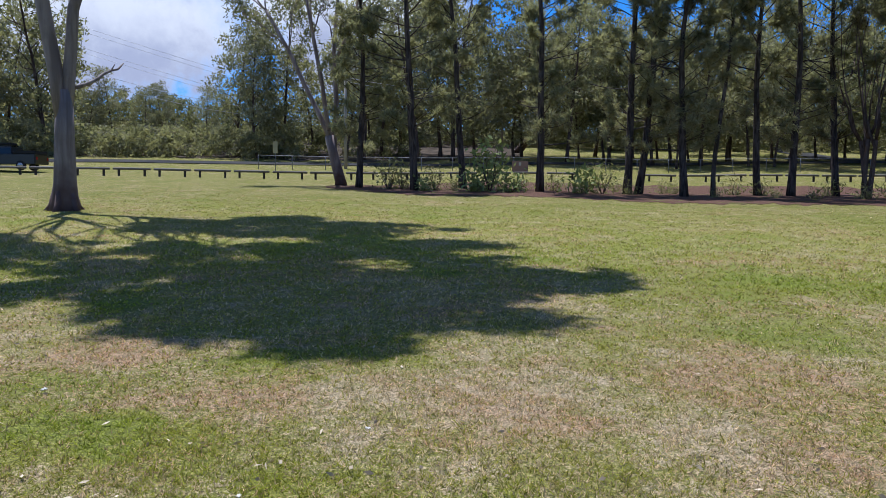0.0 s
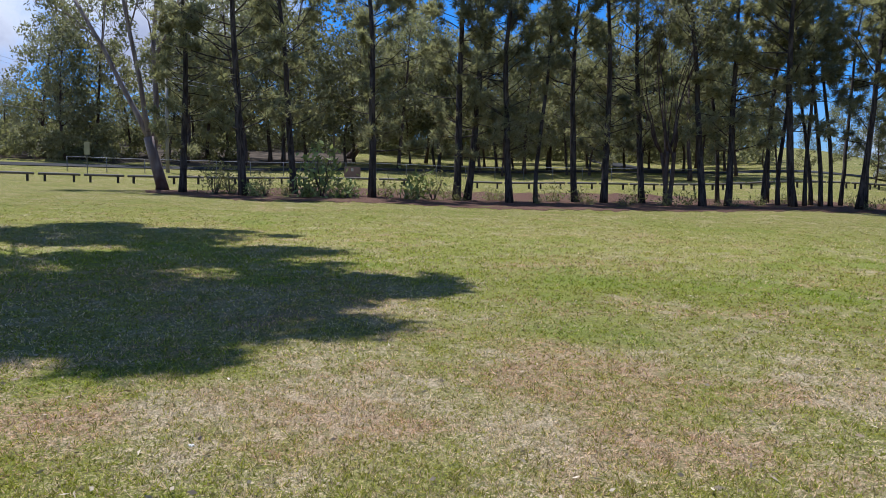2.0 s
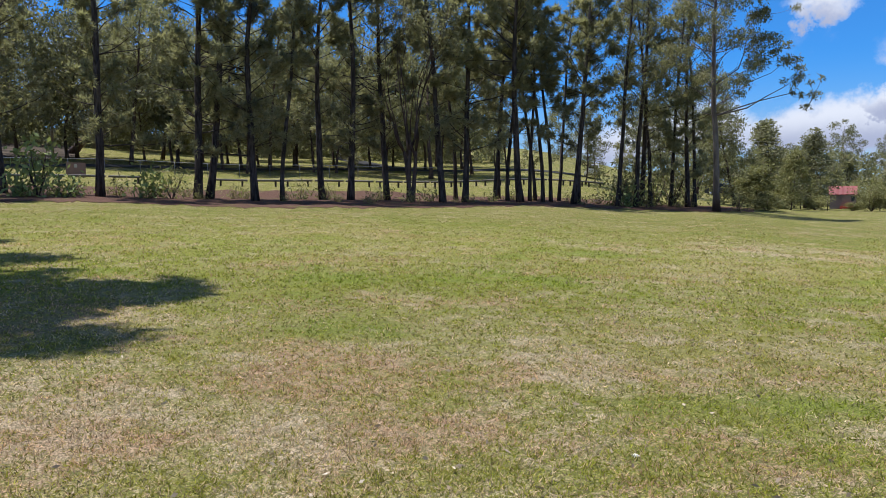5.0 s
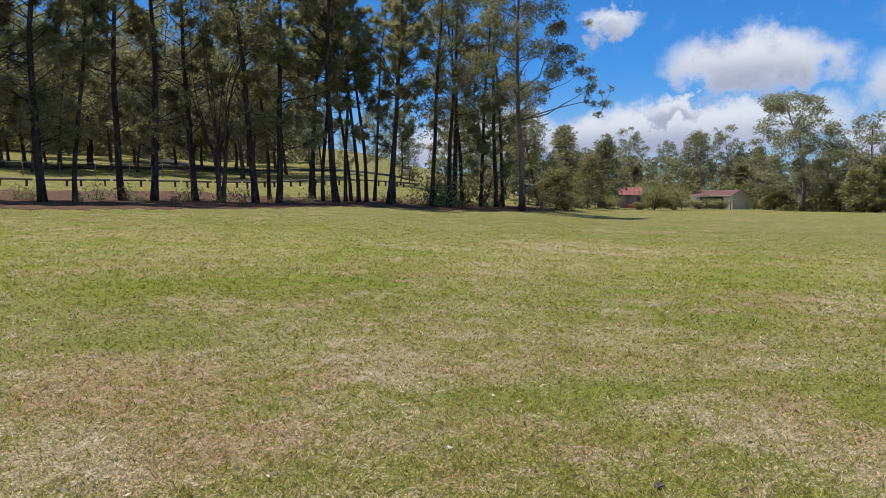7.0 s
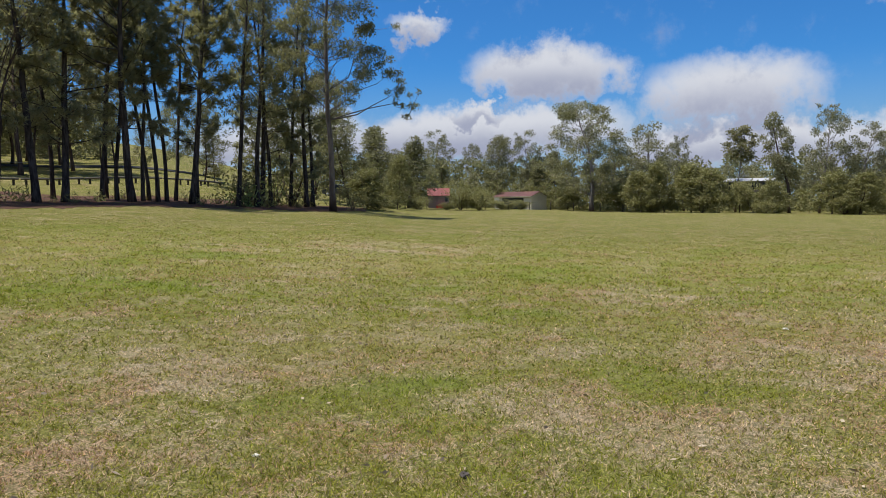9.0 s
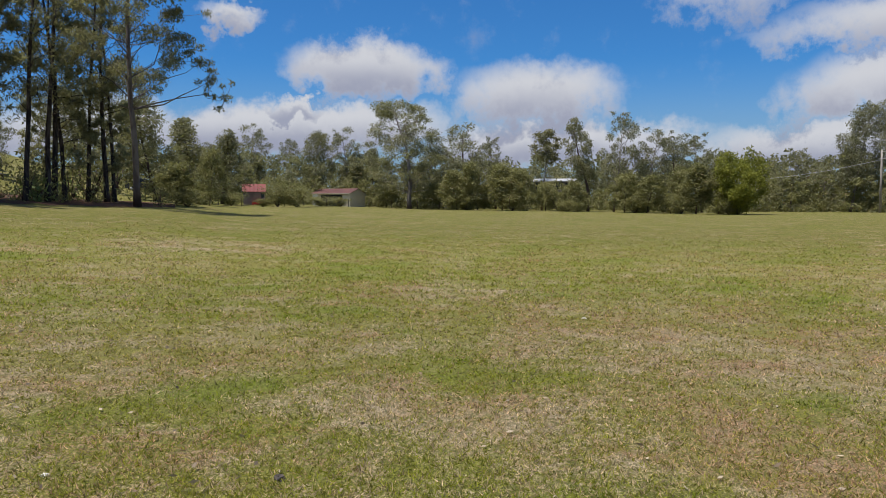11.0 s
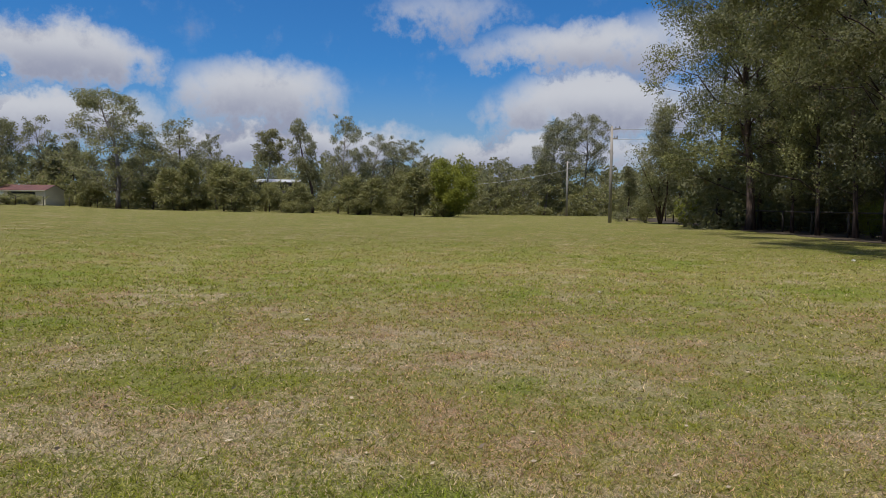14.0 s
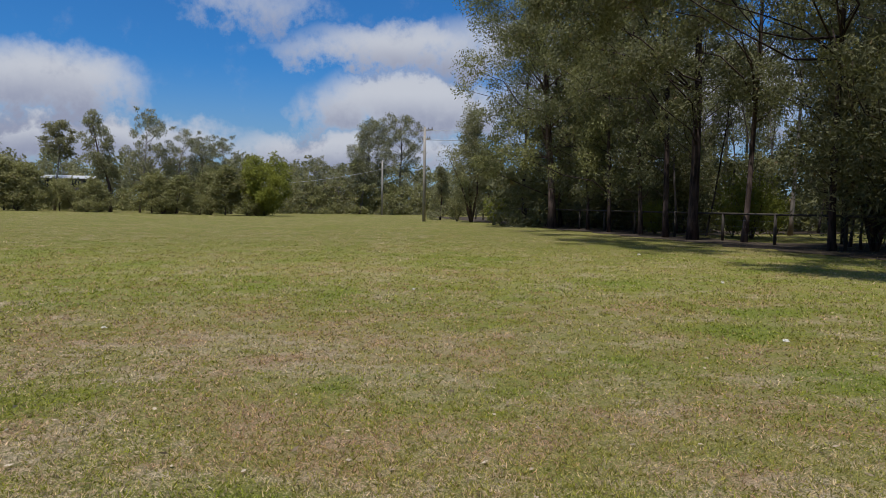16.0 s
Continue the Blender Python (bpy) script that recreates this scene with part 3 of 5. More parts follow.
def lobes_over(shade, az, d, turn=0.0):
    """Places in a tree's crown that shade given spots on the ground: bearing, distance, size, height."""
    base = at(az, d)
    out = []
    for sa, sd, q, h in shade:
        p = at(sa, sd) + sun_dir * (h / sun_dir.z) - base
        p.rotate(Matrix.Rotation(-radians(turn), 3, "Z"))
        out.append((p.x, p.y, p.z, q))
    return out


def spread_of(meshes):
    """How wide and how high a tree's crown reaches."""
    co = np.empty(len(meshes[1].vertices) * 3)
    meshes[1].vertices.foreach_get("co", co)
    co = co.reshape(-1, 3)
    return float(np.percentile(np.hypot(co[:, 0], co[:, 1]), 93)), float(np.percentile(co[:, 2], 99.6))


def plant(name, meshes, az, d, scale=1.0, turn=0.0, label="", category="tree", group="", parts=("trunk", "crown"), wide=None):
    ob = new(name)
    ob.matrix_world = Matrix.Translation(at(az, d)) @ Matrix.Rotation(radians(turn), 4, "Z") @ Matrix.Diagonal((wide or scale, wide or scale, scale, 1))
    part(parts[0], meshes[0], ob)
    part(parts[1], meshes[1], ob)
    return tagged(ob, label, category, group)


# ---------------------------------------------------------------- ground
def ground_sheet():
    rings = [0.0] + [0.6 * 1.09 ** i for i in range(101)]
    steps = 180
    verts, faces = [Vector((0, 0, ground_at(0, 0)))], []
    for d in rings[1:]:
        for k in range(steps):
            verts.append(at(k * 360 / steps - 180, d))
    for k in range(steps):
        faces.append((0, 1 + (k + 1) % steps, 1 + k))
    for i in range(len(rings) - 2):
        for k in range(steps):
            k2 = (k + 1) % steps
            a, b = 1 + i * steps, 1 + (i + 1) * steps
            faces.append((a + k, a + k2, b + k2, b + k))
    me = mesh_of("ground", verts, faces, M_GROUND)
    tagged(new("ground", me), "mown grass paddock, green with dry straw patches", "grass field", kind="structure")


ground_sheet()


def ground_many(x, y):
    """Heights of the ground for arrays of places."""
    smooth = lambda t: np.clip(t, 0, 1) ** 2 * (3 - 2 * np.clip(t, 0, 1))
    d, az = np.hypot(x, y), np.degrees(np.arctan2(x, y))
    e = np.minimum(d, 170.0)
    s = np.zeros(len(x))
    for (a, s0), (b, s1) in zip(SLOPES, SLOPES[1:]):
        s = np.where((az >= a) & (az <= b), s0 + (s1 - s0) * smooth((az - a) / (b - a)), s)
    hill = smooth((58 - az) / 22) * smooth((az + 130) / 50)
    return s * (np.sqrt(e * e + 9) - 3) + hill * 0.085 * ((e - 62 + np.sqrt((e - 62) ** 2 + 100)) / 2 - 0.4)


def grass_blades(count, around):
    """Mown blades in small tufts, thickest where the ground is close, and thinner all round."""
    r = np.random.default_rng(3)
    az = np.radians(r.uniform(-40, 149, count))
    d = 2.7 * (60.0 / 2.7) ** r.uniform(0, 1, count) ** 1.25 * np.exp(r.normal(size=count) * 0.22)
    az[:around], d[:around] = r.uniform(0, 2 * math.pi, around), 15.0 * r.uniform(0, 1, around) ** 0.8
    near = slice(around, around + 70000)  # underfoot
    az[near], d[near] = r.uniform(0, 2 * math.pi, 70000), 2.7 * r.uniform(0, 1, 70000) ** 0.5 * np.exp(r.normal(size=70000) * 0.28)
    tuft = np.arange(count) // 5 * 5
    az, d = az[tuft], d[tuft]
    loose = 0.014 * np.clip(d / 5, 1, 4)
    x, y = d * np.sin(az) + r.normal(size=count) * loose, d * np.cos(az) + r.normal(size=count) * loose
    c = np.stack([x, y, ground_many(x, y) - 0.003], 1)
    w = unit(np.stack([r.normal(size=count) * 0.8, r.normal(size=count) * 0.8, r.uniform(0.35, 1.25, count)], 1))
    length = 0.036 * np.clip(d / 9, 1, 1.6) * np.clip((60 - d) / 36, 0.1, 1)
    width = 0.0088 * np.clip(d / 5, 1, 2.0)
    side = unit(np.cross(w, unit(r.normal(size=(count, 3)))))
    ln, wd = (length * r.uniform(0.5, 1.4, count))[:, None], width[:, None]
    v = np.stack([c - side * wd / 2, c + side * wd / 2, c + w * ln], 1)
    tagged(new("grass_blades", quad_mesh("grass_blades", v, M_BLADE)), "short green and straw-coloured grass blades", "grass", kind="stuff")


grass_blades(800000, 40000)


def litter_bed():
    """Brown pine litter under the row of pines, with a ragged edge."""
    verts, faces = [], []
    stops = [(-9, 46.5, 47.5), (-6, 42.5, 49.5), (-2, 39.5, 50), (8, 38.5, 51), (16, 38, 53), (24, 38.5, 55), (34, 44, 58), (42, 49, 62), (48, 55, 66), (52, 54, 66), (55, 60, 68)]
    cols = 420
    for i in range(cols + 1):
        az = -9 + 64 * i / cols
        for (a, n0, f0), (b, n1, f1) in zip(stops, stops[1:]):
            if a <= az <= b:
                u = (az - a) / (b - a)
                near, far = n0 + (n1 - n0) * u, f0 + (f1 - f0) * u
                break
        # widened both ways: the dark litter also stands in for the pines' shade
        near += -1.5 + noise.noise((az * 0.9, 0, 0)) * 2.2 + noise.noise((az * 3.1, 5, 0)) * 1.4 + noise.noise((az * 9.0, 7, 0)) * 0.7
        far += 6.0 * ease((az + 4) / 6) * ease((36 - az) / 8) + noise.noise((az * 0.9, 9, 0)) * 2.5
        for k in range(7):
            verts.append(at(az, near + (far - near) * k / 6, 0.02))
    for i in range(cols):
        for k in range(6):
            a = i * 7 + k
            faces.append((a, a + 7, a + 8, a + 1))
    tagged(new("pavement_litter", mesh_of("litter", verts, faces, M_MULCH)), "red-brown fallen pine needles under the pines", "pine litter", kind="structure").name = "litter_bed"


litter_bed()


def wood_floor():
    """Leaf litter of the wood to just outside the fence, darkened as its shade."""
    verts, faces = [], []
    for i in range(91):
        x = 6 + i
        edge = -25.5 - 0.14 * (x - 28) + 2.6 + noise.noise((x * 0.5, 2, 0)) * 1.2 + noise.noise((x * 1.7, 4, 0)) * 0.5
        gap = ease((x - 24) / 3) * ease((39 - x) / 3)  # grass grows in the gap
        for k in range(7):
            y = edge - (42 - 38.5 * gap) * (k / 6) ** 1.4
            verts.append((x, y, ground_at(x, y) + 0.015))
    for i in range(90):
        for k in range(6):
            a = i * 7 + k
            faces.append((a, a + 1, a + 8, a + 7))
    tagged(new("wood_floor", mesh_of("wood_floor", verts, faces, M_LEAF_LITTER)), "brown leaf litter and twigs under the wood, darkened as shade", "leaf litter", kind="structure")


wood_floor()


def hill_litter():
    """Bark and leaf litter below hillside trees, bare grassy gaps; dark tone includes their shade."""
    verts, faces = [], []
    for i in range(181):
        az = -48 + 54 * i / 180
        near = 80.5 + noise.noise((az * 0.4, 3, 0)) * 3.5 + noise.noise((az * 1.6, 6, 0)) * 1.5 + 9 * ease((az + 4) / 9)
        for k in range(9):
            d = near + (126 - near) * k / 8
            verts.append(at(az, d, 0.03))
    for i in range(180):
        for k in range(8):
            a = i * 9 + k
            faces.append((a, a + 9, a + 10, a + 1))
    tagged(new("hill_litter", mesh_of("hill_litter", verts, faces, M_LEAF_LITTER)), "brown bark and leaf litter under the hillside trees, darkened as shade", "leaf litter", kind="structure")


hill_litter()

# ---------------------------------------------------------------- row of pines
PINE_SPOTS = [  # bearing, distance, trunk diameter
    (-6.5, 45.8, .34), (-2.2, 43.1, .52), (1.5, 46.5, .44), (7.4, 43.0, .44), (13.9, 44.5, .55), (14.7, 45.4, .48), (18.0, 44.4, .42), (20.0, 45.0, .22), (23.0, 47.0, .34),
    (25.1, 47.6, .44), (27.9, 49.6, .36), (32.2, 48.8, .46), (33.2, 53.9, .3), (33.9, 49.8, .42), (36.2, 52.3, .24), (36.5, 55.3, .2), (37.2, 52.7, .26), (38.2, 50.8, .56),
    (38.9, 52.7, .2), (39.3, 54.1, .2), (39.9, 53.3, .3), (40.5, 54.4, .26), (41.1, 56.4, .24), (42.2, 53.2, .38), (42.6, 55.8, .24), (45.5, 55.3, .34), (46.8, 57.2, .42),
    (47.2, 59.1, .34), (47.9, 59.8, .24), (49.3, 61.8, .28), (50.5, 61.5, .22), (51.0, 62.0, .2)]
PINES = {
    "thick": [pine_meshes(11 + i, 21, 0.25, 3.1 + 0.9 * i, 4.5, 62) for i in range(3)],
    "slim": [pine_meshes(31 + i, 19, 0.15, 7.4 + 1.1 * i, 2.6, 62) for i in range(3)],
}
ROW_GUMS = [clump_gum(35 + i, 19, 0.15, 5.0 + 1.5 * i, 2.7, 42, 120, M_BARK_PINE, M_GUM, 0.78, 0.75, 0.22, 0.085, 0.5, "column", 0.03, 0.2) for i in range(2)]
for i, (az, d, dia) in enumerate(PINE_SPOTS):
    if az > 45 and i % 3:  # lighter gums close the row
        plant("gum_tree", ROW_GUMS[i % 2], az, d, 0.8 + 0.9 * dia, i * 77 % 360, "slender gum with light olive leaves at the end of the pines", "gum tree", "gums at the end of the row")
        continue
    fat = dia > 0.33 or (az > 45.4 and i % 2 == 0)
    proto = PINES["thick" if fat else "slim"][i % 3]
    k = dia / (0.5 if fat else 0.28)
    k = (0.8 if dia < 0.33 else 0.85 + 0.3 * (k - 0.7)) if fat else 0.9 + 0.2 * (k - 0.7)
    plant("pine_tree", proto, az, d, k, i * 77 % 360, "tall dark-barked pine with drooping needle tufts" if fat else "slender dark pine with a high thin crown", "pine tree", "pines in the row")

# ---------------------------------------------------------------- single gums
def bare_gum():
    """Pale stems that part low down and reach wide, with a thin crown."""
    r = np.random.default_rng(5)
    t, tips = Tubes(), []
    t.add([(0.05, 0, -0.2), (0.0, 0, 0.3), (-0.43, 0, 1.96), (-0.71, 0, 3.2)], [0.46, 0.36, 0.31, 0.30], 11)
    stems = (([(-0.65, 0, 3.0), (-1.3, 0.2, 4.5), (-2.0, 0.3, 5.9), (-3.3, 0.5, 8.7), (-4.7, 0.6, 11.2)], 0.19),
             ([(-0.62, 0, 2.8), (-0.9, -0.3, 4.6), (-1.1, -0.5, 6.2), (-1.7, -0.8, 9.5), (-2.2, -0.9, 12.4)], 0.17),
             ([(-0.45, 0, 2.2), (-0.3, 0.2, 4.0), (-0.25, 0.3, 5.6), (-0.4, 0.4, 8.4), (-0.1, 0.5, 12.5)], 0.20),
             ([(-0.38, 0.4, 8.0), (0.3, 0.6, 9.4), (0.9, 0.7, 10.9), (1.3, 0.8, 12.6)], 0.12))
    for pts, rad in stems:
        n = len(pts)
        t.add(pts, [rad * (1 - 0.11 * k) for k in range(n)], 9)
        for k in range(5):
            q = n - 1 if k < 3 else n - 2
            way = (Vector(pts[q]) - Vector(pts[q - 1])).normalized()
            a = k * 1.3 + r.uniform(0, 1)
            grow(t, pts[q], way + Vector((math.cos(a), math.sin(a), 0.1)) * 0.6, 1.9, 0.055, 3, r, tips, 0.5, 0.03)
    pts, ways = np.array([p for p, _ in tips]), np.array([w for _, w in tips])
    c = np.repeat(pts, 14, 0) + scatter(r, len(pts) * 14, 0.3)
    w = unit(np.repeat(ways, 14, 0) * 0.3 + r.normal(size=c.shape) * 0.6 + np.array([0, 0, -0.6]))
    return t.mesh("trunk", M_BARK_PINK), quad_mesh("crown", leaf_quads(c, w, 0.28, 0.085, r), M_GUM_GREY)


plant("gum_tree", bare_gum(), -7.9, 49.0, 1.0, 8, "pale multi-stemmed gum with bare reaching limbs", "gum tree")
plant("gum_tree", gum_meshes(6, 16, 0.22, 3.5, 3.5, 20, 4, M_BARK_BROWN, M_GUM, stems=3), 29.6, 48.6, 1.0, 10, "brown multi-stemmed gum among the pines", "gum tree")
TALL_REACH = [(5.9, 7.6, 0.5), (5.0, 8.8, 0.55), (4.2, 9.9, 0.65), (3.4, 11.3, 0.75), (2.6, 13.0, 0.8), (-2.2, 10.0, 0.7)]  # out to the side, height, size


def tall_gum():
    r = np.random.default_rng(77)
    lobes = []
    for o, z, q in TALL_REACH:
        c = (0.62 * o, -0.785 * o, z)
        lobes += [(*c, q)] + [(c[0] + k[0], c[1] + k[1], c[2] + k[2], q * 0.6, c) for k in r.normal(size=(5, 3)) * q * np.array([1.1, 1.1, 0.8])]
    return clump_gum(8, 20, 0.22, 8.0, 4.2, 58, 170, M_BARK_GREY, M_GUM, 0.8, 0.75, 0.21, 0.085, 0.5, "dome", 0.05, 0.15, lobes=lobes)


plant("gum_tree", tall_gum(), 52.5, 54.0, 1.0, 0, "tall pale-trunked gum with a spreading open crown", "gum tree")

# the big forked gum whose crown shades the near grass
SHADE_FORKED = [(5.6, 11.2, 1.05, 13), (7.8, 11.3, 0.8, 13.5), (1.2, 12.4, 1.1, 14), (-4.2, 8.9, 0.95, 15), (-3.0, 9.0, 0.7, 14.5), (-9.8, 13.9, 1.3, 14), (-13.4, 8.5, 0.85, 15), (-5.9, 18.6, 1.5, 12), (-9.0, 9.6, 0.9, 15.5),
                (-12.3, 21.5, 1.4, 11), (-18.5, 19.0, 1.3, 11), (-7.2, 11.0, 1.2, 16), (-16.4, 12.0, 0.9, 16), (0.8, 10.5, 0.85, 15), (-11.5, 17.8, 1.2, 12.5), (-18, 9.2, 0.7, 15), (-20, 15.0, 0.9, 14), (-1.0, 15.5, 1.3, 13), (-29.5, 15.1, 0.9, 14), (-28.1, 10.8, 0.7, 14), (-23.5, 11.8, 0.75, 14), (-33.0, 17.0, 1.1, 12),
                (-5.0, 8.1, 0.7, 15), (-10.8, 7.9, 0.8, 15.5), (-17.5, 8.0, 0.7, 15), (2.0, 9.6, 0.7, 14), (-22.0, 10.0, 0.8, 14), (-26.0, 13.0, 0.9, 14), (-15.5, 10.2, 0.8, 15), (-12.0, 11.5, 0.9, 15), (9.6, 10.7, 0.7, 13.5), (11.6, 11.5, 0.5, 13)]


def forked_gum():
    r = np.random.default_rng(9)
    t = Tubes()
    t.add([(0, 0, -0.2), (0.0, 0, 0.25), (0.02, 0, 0.9), (0.03, 0, 2.2), (0.06, 0, 3.7)], [0.52, 0.40, 0.33, 0.29, 0.24], 14)
    for k in range(5):
        a = k * 1.26 + 0.4
        t.add([(math.cos(a) * 0.62, math.sin(a) * 0.62, -0.12), (math.cos(a) * 0.36, math.sin(a) * 0.36, 0.12), (math.cos(a) * 0.2, math.sin(a) * 0.2, 0.75)], [0.07, 0.13, 0.12], 7)
    stems = ([(0.0, 0, 2.7), (-0.13, 0, 4.0), (-0.33, 0, 5.3), (-0.60, 0.1, 7.2), (-0.4, 0.4, 10.0), (-0.2, 0.5, 13.6)], [0.22, 0.225, 0.21, 0.20, 0.18, 0.15]), \
            ([(0.06, 0, 2.7), (0.16, 0, 3.8), (0.25, 0, 4.7), (0.36, 0, 6.2), (1.1, 0.0, 8.8), (2.5, -0.15, 12.8)], [0.20, 0.205, 0.18, 0.17, 0.16, 0.13])
    spots = [(c[:3], c[3]) for c in lobes_over(SHADE_FORKED, -27.0, 25.9, 27)]
    for i, (c, q) in enumerate(list(spots)):  # smaller sprays round each clump
        for _ in range(9):
            o = r.normal(size=3) * np.array([0.75, 0.75, 0.45]) * q
            spots.append(((c[0] + o[0], c[1] + o[1], c[2] + o[2]), q * r.uniform(0.35, 0.7), c))
    for pts, rad in stems:
        t.add(pts, rad, 10)
    leaders = [[Vector(p) for p in pts] for pts, _ in stems]
    for k, leader in enumerate(leaders):
        mine = [sp for sp in spots if ((sp[2] if len(sp) > 2 else sp[0])[0] > 1.0) == (k == 1)]
        crown_clumps(t, r, leader, mine, 0.26, 5.6)
    dead = limb_line((0.16, 0, 3.75), (1, 0.1, 0.6), 2.3, r, 0.2, 0.0, 7)
    t.add(dead, [0.075, 0.07, 0.06, 0.055, 0.05, 0.04, 0.035, 0.02], 6)
    t.add([dead[5], dead[5] + Vector((0.12, 0.05, 0.22))], [0.03, 0.012], 5)
    return t.mesh("trunk", M_BARK_GUM), quad_mesh("crown", clump_leaves(r, spots, 190, 0.6, 0.30, 0.13, 0.5, 4), M_GUM)


plant("gum_tree", forked_gum(), -27.0, 25.9, 1.0, 27, "large forked gum with smooth grey-pink bark and a dead limb", "gum tree")

# ---------------------------------------------------------------- far tree line
FAR = [("dense", 53.7, 72, 9.3, 2.8), ("oak", 56.2, 84, 9, 2.9), ("oak", 58.3, 90, 8.6, 2.8), ("open", 60.3, 140, 13.9, 3.6), ("open", 63.0, 142, 11.6, 2.3), ("dense", 65.0, 116, 11.2, 2.9),
       ("open", 67.6, 125, 12.6, 3.0), ("oak", 69.6, 120, 9.2, 2.6), ("broad", 72.3, 101, 14.8, 5.6), ("gum", 73.7, 112, 8.4, 2.4), ("gum", 76.6, 104, 11.9, 3.0), ("open", 79.0, 108, 10.3, 2.3),
       ("slim", 82.5, 100, 10.8, 2.1), ("dark", 86.0, 98, 12.2, 2.8), ("open", 87.9, 99, 12.9, 2.7), ("open", 90.4, 100, 10.8, 2.9), ("gum", 92.3, 102, 10.0, 2.3), ("open", 94.2, 106, 10.6, 2.9),
       ("oak", 99.2, 150, 9.4, 2.9), ("gum", 100.8, 140, 8.5, 2.7), ("oak", 102.0, 150, 9.5, 2.9), ("tall", 103.8, 118, 14.8, 3.6), ("vase", 107.0, 128, 16.6, 4.6), ("oak", 110.0, 80, 5.7, 1.5), ("oak", 113.9, 80, 8.1, 1.9)]
FAR_KINDS = {
    "gum": [clump_gum(41 + i, 12, 0.15, 1.6, 3.4, 44, 150, (M_BARK_PALE, M_BARK_BROWN)[i % 2], (M_GUM, M_GUM_GREY)[i % 2], 0.95, 0.8, 0.26, 0.13, 0.5) for i in range(3)],
    "open": [clump_gum(45 + i, 12, 0.13, 3.4, 3.3, 54, 110, M_BARK_PALE, M_GUM_GREY, 0.72, 0.75, 0.25, 0.12, 0.5, "top", 0.04, 0.14) for i in range(3)],
    "dense": [clump_gum(48, 11, 0.16, 0.9, 3.2, 58, 170, M_BARK_BROWN, M_OAK, 0.95, 0.85, 0.26, 0.13, 0.3, "dome", 0.05, 0.05)],
    "oak": [clump_gum(51 + i, 9, 0.13, 0.7, 2.9, 46, 150, M_BARK_BROWN, M_OAK, 0.8, 0.9, 0.26, 0.12, 0.2, "cone") for i in range(2)],
    "broad": [clump_gum(49, 14.5, 0.22, 2.6, 5.0, 96, 220, M_BARK_PALE, M_OAK, 0.9, 0.75, 0.24, 0.11, 0.5, "dome", 0.06, 0.28)],
    "dark": [clump_gum(56, 12, 0.2, 4.2, 2.4, 44, 180, M_BARK_BROWN, M_OAK, 0.85, 0.8, 0.24, 0.12, 0.5, "top", 0.09, 0.25)],
    "tall": [clump_gum(58, 14.8, 0.2, 4.4, 3.6, 70, 200, M_BARK_PALE, M_GUM_GREY, 1.05, 0.75, 0.25, 0.12, 0.4, "dome", 0.04, 0.0)],
    "vase": [clump_gum(59, 16, 0.24, 7.0, 4.6, 64, 150, M_BARK_GREY, M_GUM_GREY, 0.95, 0.7, 0.25, 0.12, 0.4, "top", 0.05, 0.12)],
    "slim": [clump_gum(61, 10.6, 0.10, 6.8, 1.9, 20, 130, M_BARK_PALE, M_GUM, 0.7, 0.75, 0.28, 0.13, 0.5, "dome", 0.06, 0.05)],
}
rb = np.random.default_rng(43)
for i in range(28):  # a second, thinner row behind
    FAR.append(("open" if i % 3 else "oak", 54 + 57 * (i + rb.uniform(0, 0.9)) / 28, rb.uniform(116, 142), rb.uniform(6.0, 9.6), rb.uniform(2.2, 3.4)))
FAR_LABELS = {"gum": "olive-green gum tree at the paddock's edge", "open": "airy grey-green gum with pale limbs and gaps in its crown", "dense": "dense dark green tree with a rounded crown", "oak": "dense dark she-oak at the paddock's edge",
              "slim": "slender lone gum with a small high crown", "broad": "tall pale-trunked gum with a broad leafy crown", "dark": "dark-stemmed gum with hanging leaf clumps", "tall": "tall gum with a dense domed crown",
              "vase": "tall gum with bare forking limbs under a high crown"}
for i, (kind, az, d, h, cr) in enumerate(FAR):
    meshes = FAR_KINDS[kind][i % len(FAR_KINDS[kind])]
    wide, high = spread_of(meshes)
    plant("she_oak" if kind == "oak" else "gum_tree", meshes, az, d, h / high, i * 53 % 360, FAR_LABELS[kind], "tree", "trees of the far line", wide=cr * 1.1 / wide)

SHRUBS = [(55.1, 66, 3.4, 1.4), (57.4, 76, 5.2, 1.3), (58.9, 84, 1.4, 1.2), (61.2, 86, 0.9, 0.8), (62.3, 86, 2.6, 1.4), (63.7, 86, 2.3, 1.5), (65.5, 96, 1.2, 2.0), (67.0, 97, 1.2, 1.0),
          (70.5, 104, 3.0, 1.7), (74.6, 100, 3.4, 1.6), (76.0, 97, 4.9, 1.9), (77.6, 96, 5.9, 2.1), (79.5, 95, 5.7, 2.1), (81.2, 94, 5.0, 1.9), (83.7, 95, 3.2, 1.3), (82.8, 98, 3.6, 1.4), (84.6, 98, 3.2, 1.3), (85.2, 95, 3.8, 1.6),
          (88.7, 95, 4.6, 1.8), (90.3, 94, 4.4, 1.9), (92.0, 94, 5.4, 1.9), (93.8, 93, 5.6, 1.9), (95.3, 93, 5.3, 1.5), (111.3, 74, 2.6, 0.9)]
SHRUB_KINDS = [leader_gum(71 + i, 5, 0.05, 0.15, 2.4, 56, 16, M_BARK_BROWN, M_OLIVE, 0.24, 0.11, 0.30, 0.2, 0.35, 1, 0.12) for i in range(3)] + \
              [bush_meshes(74, 4, 1.6, 4200, M_OLIVE, 0.20, 0.09, 9, 0.36, None, 0.02, lumps=30)]
SHRUBS += [(az + 0.75, d - 1.5, min(2.4, h * 0.42), cr * 0.9) for az, d, h, cr in SHRUBS[::2] if h > 3]  # low growth in front
